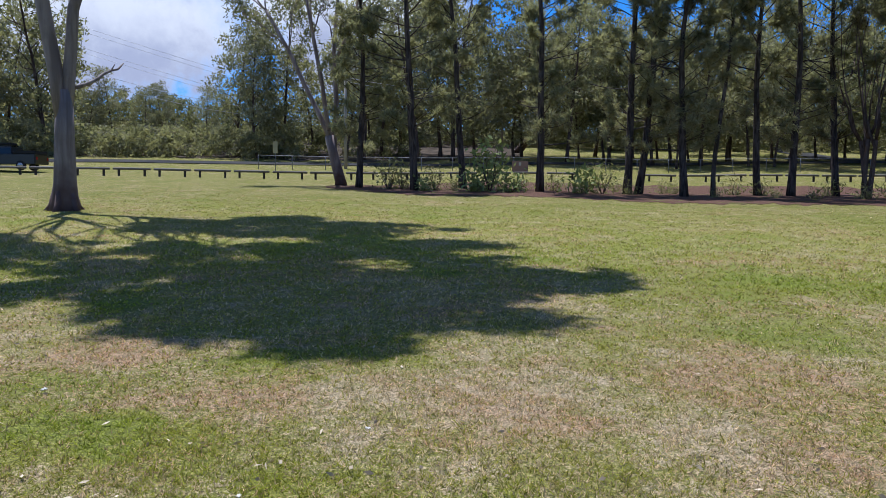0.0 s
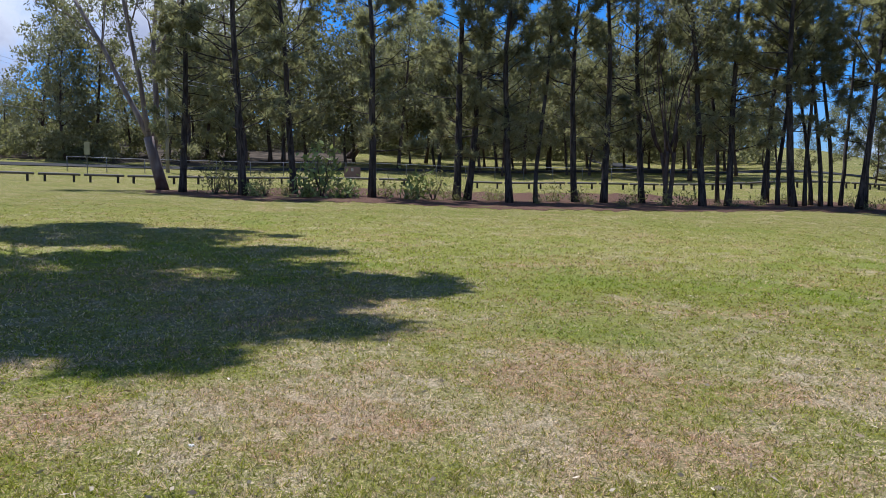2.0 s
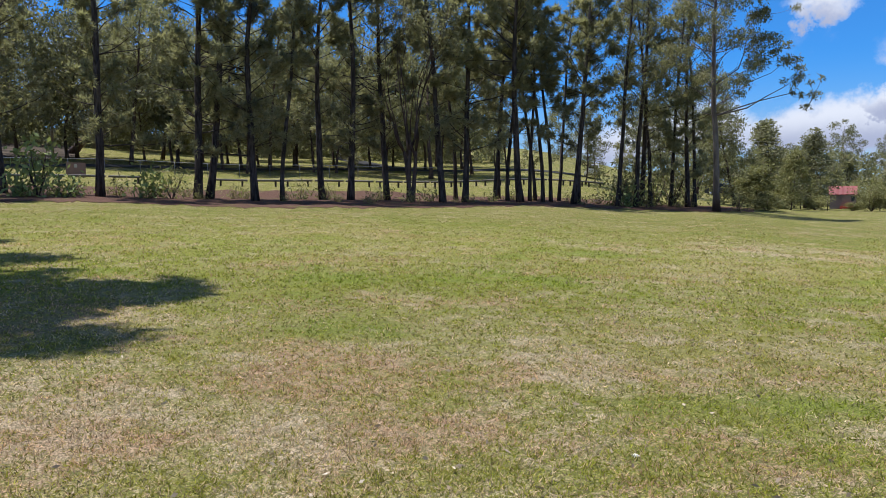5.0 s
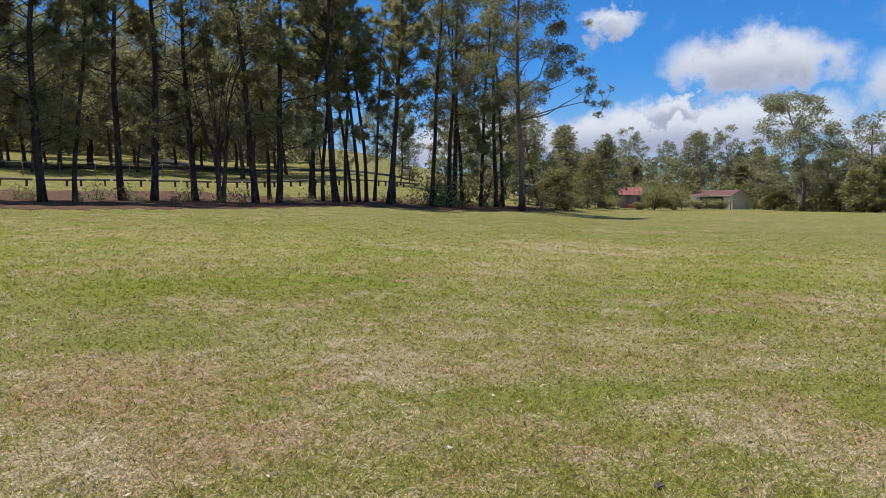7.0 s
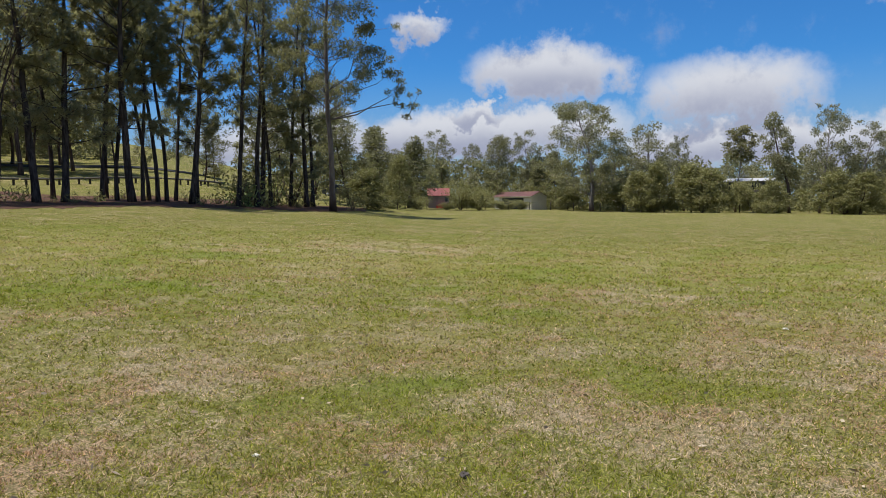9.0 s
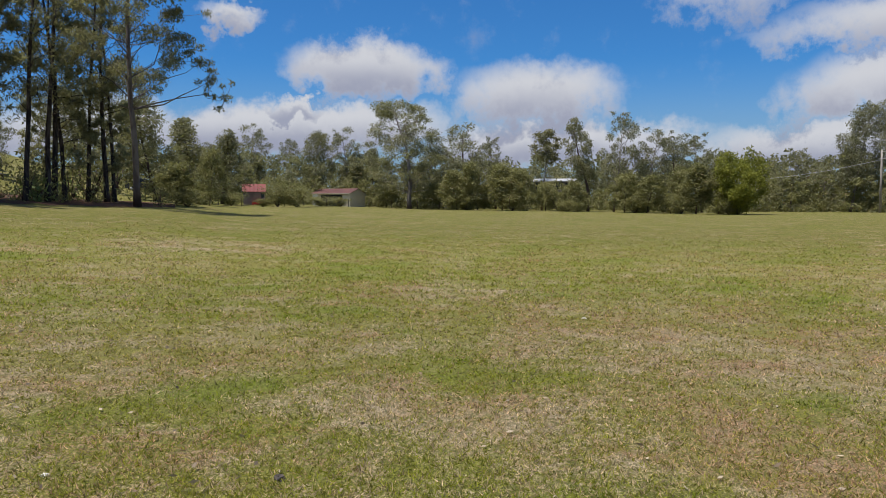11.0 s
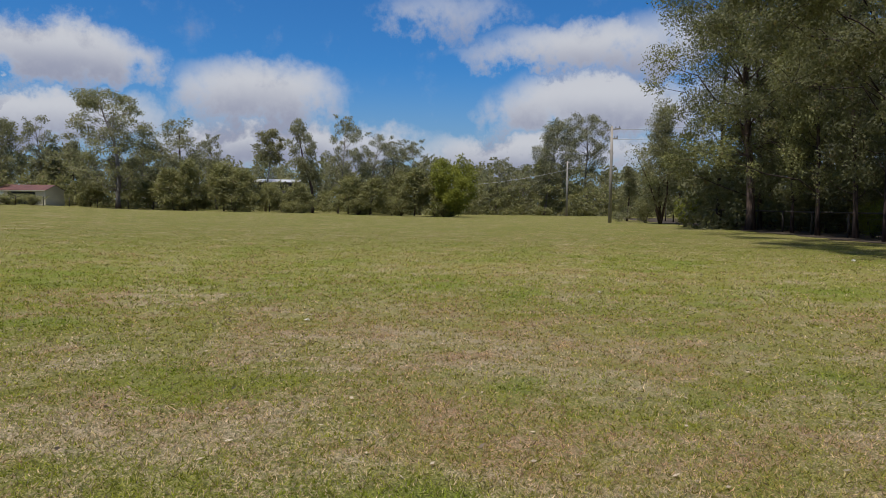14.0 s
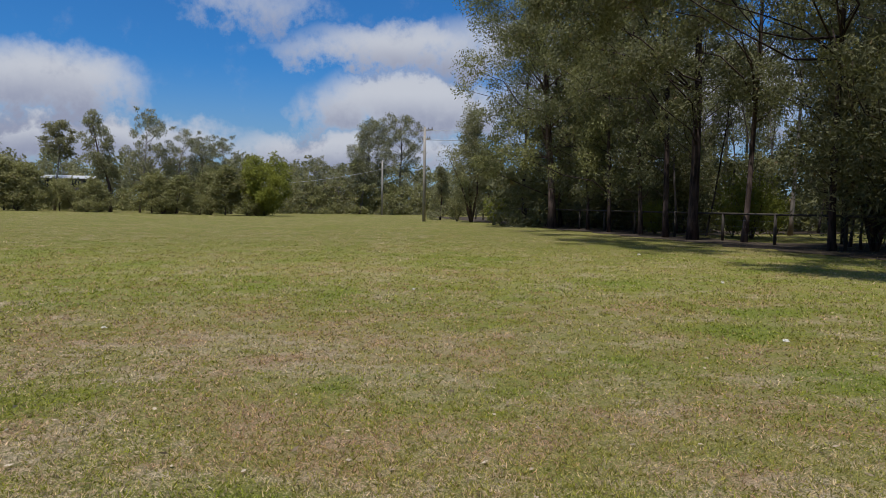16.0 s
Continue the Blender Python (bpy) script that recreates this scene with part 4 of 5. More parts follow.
for i, (az, d, h, cr) in enumerate(SHRUBS):
    meshes = SHRUB_KINDS[3 if h < 3 else i % 3]
    wide, high = spread_of(meshes)
    plant("shrub", meshes, az, d, h * 1.06 / high, i * 97 % 360, "olive-green wattle sapling along the paddock's edge" if h > 3 else "low olive-green wattle shrub at the paddock's edge", "shrub", "shrubs of the far line", ("stem", "foliage"), wide=cr * 1.15 / wide)
plant("round_tree", bush_meshes(81, 7.6, 3.1, 15000, M_LUSH, 0.26, 0.15, 6, 0.30, None, 0.02, lumps=120), 96.7, 92, 1.0, 0, "dense round bright green tree", "tree", parts=("trunk", "crown"))
plant("conical_tree", bush_meshes(82, 11.3, 2.9, 15000, M_OAK, 0.22, 0.09, 5, 0.36, None, 0.05, True, lumps=85), 112.4, 70, 1.0, 0, "dense conical she-oak with a pointed top", "tree", parts=("trunk", "crown"))

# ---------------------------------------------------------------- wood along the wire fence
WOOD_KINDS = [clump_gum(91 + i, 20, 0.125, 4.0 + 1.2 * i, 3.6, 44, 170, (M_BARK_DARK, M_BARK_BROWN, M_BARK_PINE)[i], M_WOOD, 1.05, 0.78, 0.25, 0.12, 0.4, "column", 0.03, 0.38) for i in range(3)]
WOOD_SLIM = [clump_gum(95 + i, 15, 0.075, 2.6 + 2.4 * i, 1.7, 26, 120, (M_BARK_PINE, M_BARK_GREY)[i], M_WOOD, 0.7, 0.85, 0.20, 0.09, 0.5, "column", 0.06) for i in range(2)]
# limbs added over the lawn to cast its shade: shaded spots, clump size, height
SHADE_WOOD = [(114.5, 58, 1.1, 6), (117.0, 47, 1.1, 6), (119.8, 36, 0.8, 6), (121.5, 38, 1.2, 5.5), (124.0, 34.5, 1.2, 5.5), (126.0, 32.5, 0.9, 5.5), (128.2, 32, 0.9, 6), (130.5, 33.5, 1.0, 6.5),
              (133.5, 23.0, 0.6, 8.5), (136.3, 22.4, 0.9, 8.5), (139.0, 21.4, 1.2, 8.5), (142.0, 21.0, 1.4, 8.5), (138.0, 25.5, 1.1, 8), (144.0, 23.5, 1.4, 8.5),
              (119.0, 50, 1.3, 4.5), (122.5, 42, 1.3, 4.5), (125.2, 39, 1.2, 4.5)]
SHADE_WOOD += [(127.6, 37, 1.1, 4.8), (130.0, 36, 1.0, 5.5), (132.4, 34.5, 0.9, 6), (135.0, 30.5, 1.0, 6.5), (137.5, 28.5, 1.1, 6), (141.0, 26.5, 1.2, 6)]
SHADE_WOOD += [(118.5, 42.5, 1.2, 6), (137.6, 21.8, 1.2, 8.5), (140.6, 21.2, 1.3, 8.5), (121.0, 36, 1.2, 6), (123.0, 33, 1.3, 6), (125.5, 30.5, 1.2, 6), (127.6, 29, 1.0, 6), (129.5, 28.5, 0.8, 6),
               (131.2, 37, 1.0, 7), (134.0, 33.5, 1.1, 7), (139.2, 29, 1.2, 7), (143.5, 27, 1.2, 7)]
EDGE_WOOD = [(116.4, 64), (119.2, 59), (121.3, 52.5), (122.9, 48), (125.2, 45), (127.0, 41.5), (128.9, 39.5), (132.4, 38.0), (138.0, 32.5), (142.0, 30.5), (146.0, 29.5)]
reached = {}
for spot in SHADE_WOOD:
    near = min(EDGE_WOOD, key=lambda e: (at(*e) - at(spot[0], spot[1])).length)
    # most clumps are raised out of view and still shade the same spots
    reached.setdefault(near, []).append((*spot[:3], spot[3] * (1.7 if spot[0] > 118 else 0.75)))
for i, (az, d) in enumerate(EDGE_WOOD):
    r_edge = np.random.default_rng(500 + i)
    over = []
    for x, y, z, q in lobes_over(reached.get((az, d), ()), az, d):
        q *= 1.2
        over += [(x, y, z, q)] + [(x + o[0], y + o[1], z + o[2], q * 0.6, (x, y, z)) for o in r_edge.normal(size=(5, 3)) * np.array([1.0, 1.0, 0.5]) * q]
    meshes = clump_gum(191 + i, 20 + r_edge.uniform(-1.5, 2.0), 0.26 if d == 39.5 else r_edge.uniform(0.09, 0.16), (4.5 if 128 < az < 135 else 1.6) + r_edge.uniform(0, 1.6), 3.3, 60, 330, (M_BARK_DARK, M_BARK_BROWN, M_BARK_DARK)[i % 3], (M_WOOD, M_GUM_LIT)[i % 2 if i < 5 else 0], 0.95, 0.75, 0.17, 0.085, 0.45, "column", 0.022, 0.15 if az < 127 else 0.42, lobes=over)
    plant("gum_tree", meshes, az, d, 1.0, 0, "tall dark gum at the fence, limbs added to shade the lawn", "gum tree", "trees of the wood")
rw = np.random.default_rng(19)
wood = []
for row_, (back, gap) in enumerate(((4.5, 5.0), (11, 5.4), (19, 6.5))):
    x = 12.0
    while x < 66:
        fx = x + rw.uniform(-1.5, 1.5)
        fy = -25.5 - 0.14 * (x - 28) - back + rw.uniform(-1.4, 1.4)
        wood.append((math.degrees(math.atan2(fx, fy)), math.hypot(fx, fy), rw.uniform(0.8, 1.12)))
        x += gap * rw.uniform(0.8, 1.2)
for i, (az, d, k) in enumerate(wood):
    if 129.0 < az < 137.0 and d < 58:  # a grassy gap in the trees
        continue
    plant("gum_tree", WOOD_KINDS[i % 3], az, d, k, i * 67 % 360, "tall dark gum in the wood behind the wire fence", "gum tree", "trees of the wood")
for i in range(46):
    x = rw.uniform(14, 64)
    y = -25.5 - 0.14 * (x - 28) - 0.8 - 16 * rw.uniform(0, 1) ** 1.3
    if 130.0 < math.degrees(math.atan2(x, y)) < 136.5 and math.hypot(x, y) < 54:
        continue
    plant("gum_tree", WOOD_SLIM[i % 2], math.degrees(math.atan2(x, y)), math.hypot(x, y), rw.uniform(0.6, 1.05), i * 41 % 360, "thin dark sapling in the shade of the wood", "gum tree", "saplings of the wood")

plant("gum_tree", clump_gum(195, 22, 0.3, 6.5, 7.2, 84, 560, M_BARK_BROWN, M_GUM_LIT, 1.45, 0.72, 0.19, 0.09, 0.4, "dome", 0.05, 0.1), 118.6, 56, 1.0, 40, "big leafy gum with billowing sunlit clumps at the wood's corner", "gum tree")

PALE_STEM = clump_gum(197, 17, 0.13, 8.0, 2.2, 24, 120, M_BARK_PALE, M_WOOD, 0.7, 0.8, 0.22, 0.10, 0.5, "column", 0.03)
for az, d in ((135.4, 50), (124.6, 57), (120.6, 66), (131.0, 60)):
    plant("gum_tree", PALE_STEM, az, d, 1.0, az * 7 % 360, "slim gum with a pale lit trunk in the wood", "gum tree", "pale gums of the wood")
PALM = bush_meshes(198, 3.0, 1.1, 1500, M_LUSH, 0.34, 0.07, 7, 0.55, None, 0.2, lumps=24)
for az, d, k in ((132.9, 43.5, 1.25), (131.6, 45, 0.8), (114.2, 62, 0.8), (126.2, 46, 0.7), (134.5, 52, 0.9)):
    plant("shrub", PALM, az, d, k, az * 11 % 360, "yellow-green sunlit shrub in a gap of the wood", "shrub", "bright shrubs of the wood", ("stem", "foliage"))

# ---------------------------------------------------------------- hillside trees
HILL_KINDS = [clump_gum(101 + i, 19, 0.2, 2.6 + 1.2 * i, 5.6, 48, 110, M_BARK_BROWN, (M_GUM, M_OAK, M_GUM_GREY)[i], 1.35, 0.8, 0.44, 0.22, 0.4) for i in range(3)]
rh = np.random.default_rng(23)
for i in range(46):
    az = -44 + 96 * (i + rh.uniform(0, 0.9)) / 46
    d = rh.uniform(82, 106) if az > 8 else rh.uniform(80, 94)
    if -28 < az < -17:
        d, k = rh.uniform(84, 100), rh.uniform(0.34, 0.48)
    elif az > 44:
        k = rh.uniform(0.5, 0.7)
    elif az > 36:
        k = rh.uniform(0.3, 0.5)
    elif az > 18:
        k = rh.uniform(0.65, 0.95)
    else:
        k = rh.uniform(0.62, 0.92) if -17 < az < -4 else rh.uniform(0.75, 1.1) if az < -4 else rh.uniform(0.8, 1.15)
    plant("gum_tree", HILL_KINDS[i % 3], az, d, k, i * 71 % 360, "leafy gum on the grassy hillside", "gum tree", "trees on the hillside")
for i in range(12):  # trees close behind the road
    az = 6 + 28 * (i + rh.uniform(0, 0.9)) / 12
    plant("gum_tree", HILL_KINDS[i % 3], az, 91 + 0.35 * max(0, az - 16) + rh.uniform(-3, 3), rh.uniform(0.6, 0.85), i * 113 % 360, "leafy gum on the grassy hillside", "gum tree", "trees on the hillside")


SHADE_KIND = clump_gum(111, 17, 0.21, 6.5, 5.2, 44, 100, M_BARK_BROWN, M_OAK, 1.3, 0.75, 0.42, 0.21, 0.4)
for i in range(18):  # tall-stemmed trees that shade the slope
    az = -9 + 41 * (i + rh.uniform(0, 0.9)) / 10 if i < 10 else 12 + 26 * (i - 10 + rh.uniform(0, 0.9)) / 8
    plant("gum_tree", SHADE_KIND, az, rh.uniform(79, 90), rh.uniform(0.8, 1.1) * (1 if i < 10 else 0.6), i * 97 % 360, "tall-stemmed gum shading the grassy slope", "gum tree", "trees on the hillside")


def woods_belt(az0, az1, d0, d1, low, high, count, leaf, seed, size=0.7, label=""):
    """Far woods too dense to count: leafy clumps of uneven height."""
    r = np.random.default_rng(seed)
    clumps = count // 40
    az, d = np.radians(r.uniform(az0, az1, clumps)), r.uniform(d0, d1, clumps)
    x, y = d * np.sin(az), d * np.cos(az)
    tops = np.array([low + (high - low) * (0.5 + 0.5 * noise.noise((a * 28, seed, 0)) + 0.35 * noise.noise((a * 90, seed, 3))) for a in az])
    g = np.array([ground_at(a, b) for a, b in zip(x, y)])
    z = g + np.maximum(r.uniform(0, 1, clumps) ** 1.25 * tops, 0.3)
    c = np.repeat(np.stack([x, y, z], 1), 40, 0) + scatter(r, clumps * 40, size * np.array([1.0, 1.0, 0.8]))
    gg = np.repeat(g, 40)
    c[:, 2] = np.maximum(c[:, 2], gg + 0.05)
    w = unit(r.normal(size=c.shape))
    tagged(new("far_woods", quad_mesh("far_woods", leaf_quads(c, w, size, size * 0.6, r, 3), leaf)), label, "woods", kind="stuff")


woods_belt(48, 118, 114, 146, 6.0, 10.0, 84000, M_OAK, 301, 0.5, "distant belt of grey-green woodland behind the paddock")
woods_belt(96, 114, 112, 132, 2.5, 6.5, 26000, M_OLIVE, 308, 0.34, "olive scrub at the far corner of the paddock")
woods_belt(-50, -26, 106, 130, 6, 24, 46000, M_GUM, 302, 0.55, "dense dark woodland covering the hill")
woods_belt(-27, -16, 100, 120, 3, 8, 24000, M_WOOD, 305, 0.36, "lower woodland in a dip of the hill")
woods_belt(-16, 37, 106, 122, 4, 11, 40000, M_OAK, 307, 0.5, "shaded scrub along the crest of the hill")
woods_belt(-8, 13, 108, 130, 10, 19, 30000, M_GUM_GREY, 306, 0.52, "dense woodland on the upper hillside")
woods_belt(13, 34, 108, 130, 8, 17, 24000, M_OAK, 311, 0.5, "lighter woodland along the hilltop")
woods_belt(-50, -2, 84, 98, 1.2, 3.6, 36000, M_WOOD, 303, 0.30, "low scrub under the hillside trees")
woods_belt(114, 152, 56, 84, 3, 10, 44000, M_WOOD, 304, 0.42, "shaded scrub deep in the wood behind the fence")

woods_belt(53, 97, 104, 114, 1.5, 5.2, 30000, M_OLIVE, 310, 0.34, "thin olive saplings and scrub behind the paddock's edge")
woods_belt(-46, -11, 79, 85, 1.2, 4.5, 26000, M_OAK, 309, 0.34, "dark scrub along the far side of the road")

# understorey along the wood's edge
ru = np.random.default_rng(29)
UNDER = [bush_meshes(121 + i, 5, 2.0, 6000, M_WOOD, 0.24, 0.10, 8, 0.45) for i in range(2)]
for i in range(34):
    x = 14 + i * 1.6 + ru.uniform(-0.8, 0.8)
    if 24 < x < 38:
        continue
    y = -25.5 - 0.14 * (x - 28) - ru.uniform(0.5, 8)
    plant("shrub", UNDER[i % 2], math.degrees(math.atan2(x, y)), math.hypot(x, y), ru.uniform(0.5, 1.15), i * 83 % 360, "leafy understorey shrub in the shaded wood", "shrub", "understorey of the wood", ("stem", "foliage"))

# she-oaks that hang over the fence
HANG = [bush_meshes(141 + i, 8.5, 2.3, 16000, M_OAK, 0.30, 0.05, 9, 0.38, None, 0.06) for i in range(2)]
for i, (az, d, k) in enumerate(((140.5, 33.5, 1.15), (146.5, 28.6, 1.2))):
    plant("she_oak", HANG[i % 2], az, d, k, i * 101, "feathery drooping she-oak leaning over the post fence", "she-oak", "she-oaks at the fence")

# shrubs at the foot of the pines
BROAD = bush_meshes(131, 2.9, 0.95, 210, M_SHRUB, 0.42, 0.20, 7, 0.75, None, 0.25, corners=4)
LOWBUSH = bush_meshes(132, 1.2, 1.1, 260, M_SHRUB, 0.34, 0.15, 9, 0.7, corners=4)
THIN = bush_meshes(133, 1.8, 0.9, 380, M_OLIVE, 0.20, 0.07, 10, 0.7, corners=4)
for i, (m, az, d, k) in enumerate(((BROAD, 3.6, 42.4, 1.05), (LOWBUSH, 2.6, 42.0, 1.0), (LOWBUSH, 5.2, 41.6, 0.85), (LOWBUSH, 10.6, 43.0, 1.1), (THIN, 12.1, 43.4, 1.0), (THIN, -4.2, 44.5, 1.1),
                                    (THIN, -3.2, 45.0, 0.9), (LOWBUSH, -1.4, 42.5, 0.6), (THIN, -0.6, 43.4, 0.8), (THIN, 45.4, 56, 1.3), (LOWBUSH, 45.9, 56, 1.1), (THIN, 54, 58, 0.9), (THIN, 46.2, 58, 1.7), (THIN, 46.6, 60, 2.0), (THIN, 48.2, 62, 1.8), (THIN, 49.4, 63, 2.2), (THIN, 50.6, 64, 1.9), (LOWBUSH, 47.4, 62, 1.3))):
    plant("shrub", m, az, d, k, i * 59, "light green broad-leaved shrub at the foot of the pines" if m is not THIN else "thin straggling sapling under the pines", "shrub", "shrubs under the pines", ("stem", "foliage"))


rf = np.random.default_rng(37)
FERN = bush_meshes(134, 0.7, 0.55, 160, M_OLIVE, 0.26, 0.045, 5, 0.7, corners=4)
for i in range(34):
    az = -4 + 56 * (i + rf.uniform(0, 0.9)) / 34
    d = 43.5 + max(0, az - 24) * 0.55 + rf.uniform(-0.8, 4.5)
    plant("fern_clump", FERN, az, d, rf.uniform(0.6, 1.5), i * 47, "low straggling fern clump in the pine litter", "undergrowth", "undergrowth below the pines", ("stem", "foliage"))


# ---------------------------------------------------------------- fences
def box(x0, x1, y0, y1, z0, z1, bevel=0.0):
    bm = bmesh.new()
    bmesh.ops.create_cube(bm, size=1.0)
    for v in bm.verts:
        v.co = Vector(((x0 + x1) / 2 + v.co.x * (x1 - x0), (y0 + y1) / 2 + v.co.y * (y1 - y0), (z0 + z1) / 2 + v.co.z * (z1 - z0)))
    if bevel:
        bmesh.ops.bevel(bm, geom=bm.edges[:], offset=bevel, segments=2, affect="EDGES")
    return bm


def bm_mesh(name, bm, mat, smooth=False):
    me = bpy.data.meshes.new(name)
    bm.to_mesh(me)
    bm.free()
    me.materials.append(mat)
    if smooth:
        me.polygons.foreach_set("use_smooth", [True] * len(me.polygons))
    return me


def tube_mesh(name, pts, radii, mat, sides=8):
    t = Tubes()
    t.add(pts, radii, sides)
    return t.mesh(name, mat)


def along(spots, pitch):
    """Points and headings at even steps along bearings and distances."""
    pts = [at(a, d) for a, d in spots]
    out, left = [], 0.0
    for p, q in zip(pts, pts[1:]):
        flat = Vector((q.x - p.x, q.y - p.y, 0))
        s = left
        while s < flat.length:
            c = p + flat * (s / flat.length)
            out.append((c.x, c.y, math.atan2(flat.y, flat.x)))
            s += pitch
        left = s - flat.length
    return out


RAIL = tube_mesh("rail", [(-1.28, 0, 0.52), (0, 0, 0.53), (1.28, 0, 0.52)], [0.085, 0.09, 0.085], M_LOG_TOP, 10)
POST = bm_mesh("post", box(-0.075, 0.075, -0.07, 0.07, -0.25, 0.46, 0.015), M_LOG)
for i, (x, y, a) in enumerate(along([(-42, 66), (-31, 60.5), (-20, 57), (-10, 57), (1, 60.5), (16, 64.5), (29, 68), (38, 74.5), (45, 84)], 2.78)):
    if 21 <= i <= 22:
        continue
    ends = [ground_at(x + math.cos(a) * s, y + math.sin(a) * s) for s in (-0.9, 0.9)]
    ob = new("log_barrier")
    ob.matrix_world = Matrix.Translation((x, y, sum(ends) / 2)) @ Matrix.Rotation(a, 4, "Z") @ Matrix.Rotation(-math.atan2(ends[1] - ends[0], 1.8), 4, "Y")
    part("rail", RAIL, ob)
    for s in (-0.88, 0.88):
        part("post", POST, ob).location = (s, 0, 0)
    tagged(ob, "low log barrier, weathered rail on two short posts", "barrier", "log barriers along the park")


def wire_fence(name, spots, pitch, height, radius, mat, label, rails, wires, group):
    """A fence of posts with a top rail and strained wires."""
    steps = along(spots, pitch)
    fence = new(name)
    post = tube_mesh("post", [(0, 0, -0.3), (0, 0, height * 0.5), (0, 0, height)], [radius] * 3, mat)
    tops = []
    for x, y, a in steps:
        g = ground_at(x, y)
        part("post", post, fence).location = (x, y, g)
        tops.append(Vector((x, y, g)))
    for h in rails:
        part("top_rail", tube_mesh("top_rail", [p + Vector((0, 0, h)) for p in tops], [radius * 0.75] * len(tops), mat), fence)
    for h in wires:
        part("wire", tube_mesh("wire", [p + Vector((0, 0, h)) for p in tops], [0.003] * len(tops), M_WIRE, 4), fence)
    tagged(fence, label, "fence", group)


wire_fence("pipe_fence", [(-14, 69), (-4, 70), (8, 73), (20, 76), (32, 80)], 3.0, 1.25, 0.035, M_GALV, "grey steel pipe and wire fence below the hill", [1.22], [0.3, 0.6, 0.9], "")
wire_fence("post_fence", [(152, 29.0), (138.3, 33.1), (134, 36.3), (130.7, 39.6), (124, 47), (118, 60), (114, 76), (112.3, 88)], 4.05, 1.42, 0.07, M_LOG, "dark timber post fence with top rail along the wood", [1.36], [0.4, 0.75, 1.05], "")
wire_fence("wire_fence", [(53, 74), (58, 82), (64, 92), (70, 100), (76, 101)], 3.5, 1.1, 0.05, M_LOG, "old wire fence in front of the sheds", [], [0.4, 0.7, 1.0], "")


# ---------------------------------------------------------------- poles, wires, signs
def power_pole(az, d, height, turn=0.0, arm=True):
    ob = new("power_pole")
    ob.matrix_world = Matrix.Translation(at(az, d)) @ Matrix.Rotation(radians(turn), 4, "Z")
    part("pole", tube_mesh("pole", [(0, 0, -0.5), (0, 0, height * 0.5), (0.02, 0, height)], [0.17, 0.14, 0.11], M_POLE, 12), ob)
    if arm:
        for z, hw in ((height - 0.35, 1.1), (height - 1.2, 0.7)):
            cross = part("crossarm", bm_mesh("crossarm", box(-hw, hw, -0.2, -0.1, z, z + 0.12, 0.01), M_POLE), ob)
            for s in (-0.9, -0.35, 0.35, 0.9):
                part("insulator", tube_mesh("insulator", [(s * hw, -0.15, z + 0.12), (s * hw, -0.15, z + 0.2), (s * hw, -0.15, z + 0.3)], [0.03, 0.055, 0.03], M_GALV), cross)
    return tagged(ob, "tall grey timber power pole with crossarms", "power pole", "power poles")


POLES = [(108.74, 71, 9.0, 15), (105.5, 112, 8.2, 15), (-7.5, 71, 9.5, 60), (4.5, 95, 9.5, 60)]
for az, d, h, turn in POLES:
    power_pole(az, d, h, turn)


def cable(p, q, sag, label):
    pts = [p.lerp(q, k / 14) - Vector((0, 0, sag * 4 * (k / 14) * (1 - k / 14))) for k in range(15)]
    tagged(new("power_line", tube_mesh("power_line", pts, [0.022] * 15, M_CABLE, 5)), label, "power line", "power lines")


LINE = "sagging overhead power line between poles"
def high(az, d, el):
    """A point in the air by its bearing, distance and elevation from the eye."""
    return Vector((d * math.sin(radians(az)), d * math.cos(radians(az)), EYE + d * math.tan(radians(el))))


for el in (0, 0.3, 1.3, 1.6):
    cable(high(-44, 118, 16.0 - el), high(-7.5, 104, 7.4 - el), 0.8, LINE)
for off in (0, 0.4):
    cable(at(-7.5, 71, 8.2 + off), at(4.5, 95, 8.2 + off), 0.8, LINE)
for off in (0, 0.9):
    cable(at(-24, 85, 7.7 - off), at(4.5, 95, 8.2 - off), 3.3, LINE)
    cable(at(108.74, 71, 8.7 - off), at(105.5, 112, 7.9 - off), 0.7, LINE)
    cable(at(108.74, 71, 8.7 - off), at(123, 72, 10.5 - off), 0.6, LINE)
cable(at(105.5, 112, 6.9), at(96, 116, 4.4), 0.5, LINE)

M_SIGN = plain("faded_sign_face", (0.42, 0.38, 0.22), 0.6, 0, 4, 0.15)
M_BOARD = plain("brown_board", (0.27, 0.17, 0.14), 0.75, 0, 4, 0.2)
M_PALE = plain("pale_label", (0.5, 0.47, 0.42), 0.7, 0, 6, 0.1)
sign = new("street_sign")
sign.matrix_world = Matrix.Translation(at(-12.75, 66)) @ Matrix.Rotation(radians(12), 4, "Z")
part("pole", tube_mesh("pole", [(0, 0, -0.3), (0, 0, 1.5), (0, 0, 2.6)], [0.035] * 3, M_GALV), sign)
part("panel", bm_mesh("panel", box(-0.2, 0.2, -0.05, -0.03, 1.6, 2.62, 0.008), M_SIGN), sign)
tagged(sign, "upright faded road sign on a steel pole", "road sign")
board = new("notice_board")
board.matrix_world = Matrix.Translation(at(5.9, 67)) @ Matrix.Rotation(radians(-6), 4, "Z")
part("panel", bm_mesh("panel", box(-0.72, 0.72, -0.04, 0.04, 0.22, 1.2, 0.02), M_BOARD), board)
part("notice", bm_mesh("notice", box(-0.12, 0.1, -0.052, -0.044, 0.8, 1.08), M_PALE), board)
for s in (-0.55, 0.55):
    part("post", bm_mesh("post", box(s - 0.05, s + 0.05, 0.045, 0.13, -0.25, 1.15, 0.01), M_LOG), board)
tagged(board, "brown notice board on low timber posts", "notice board")


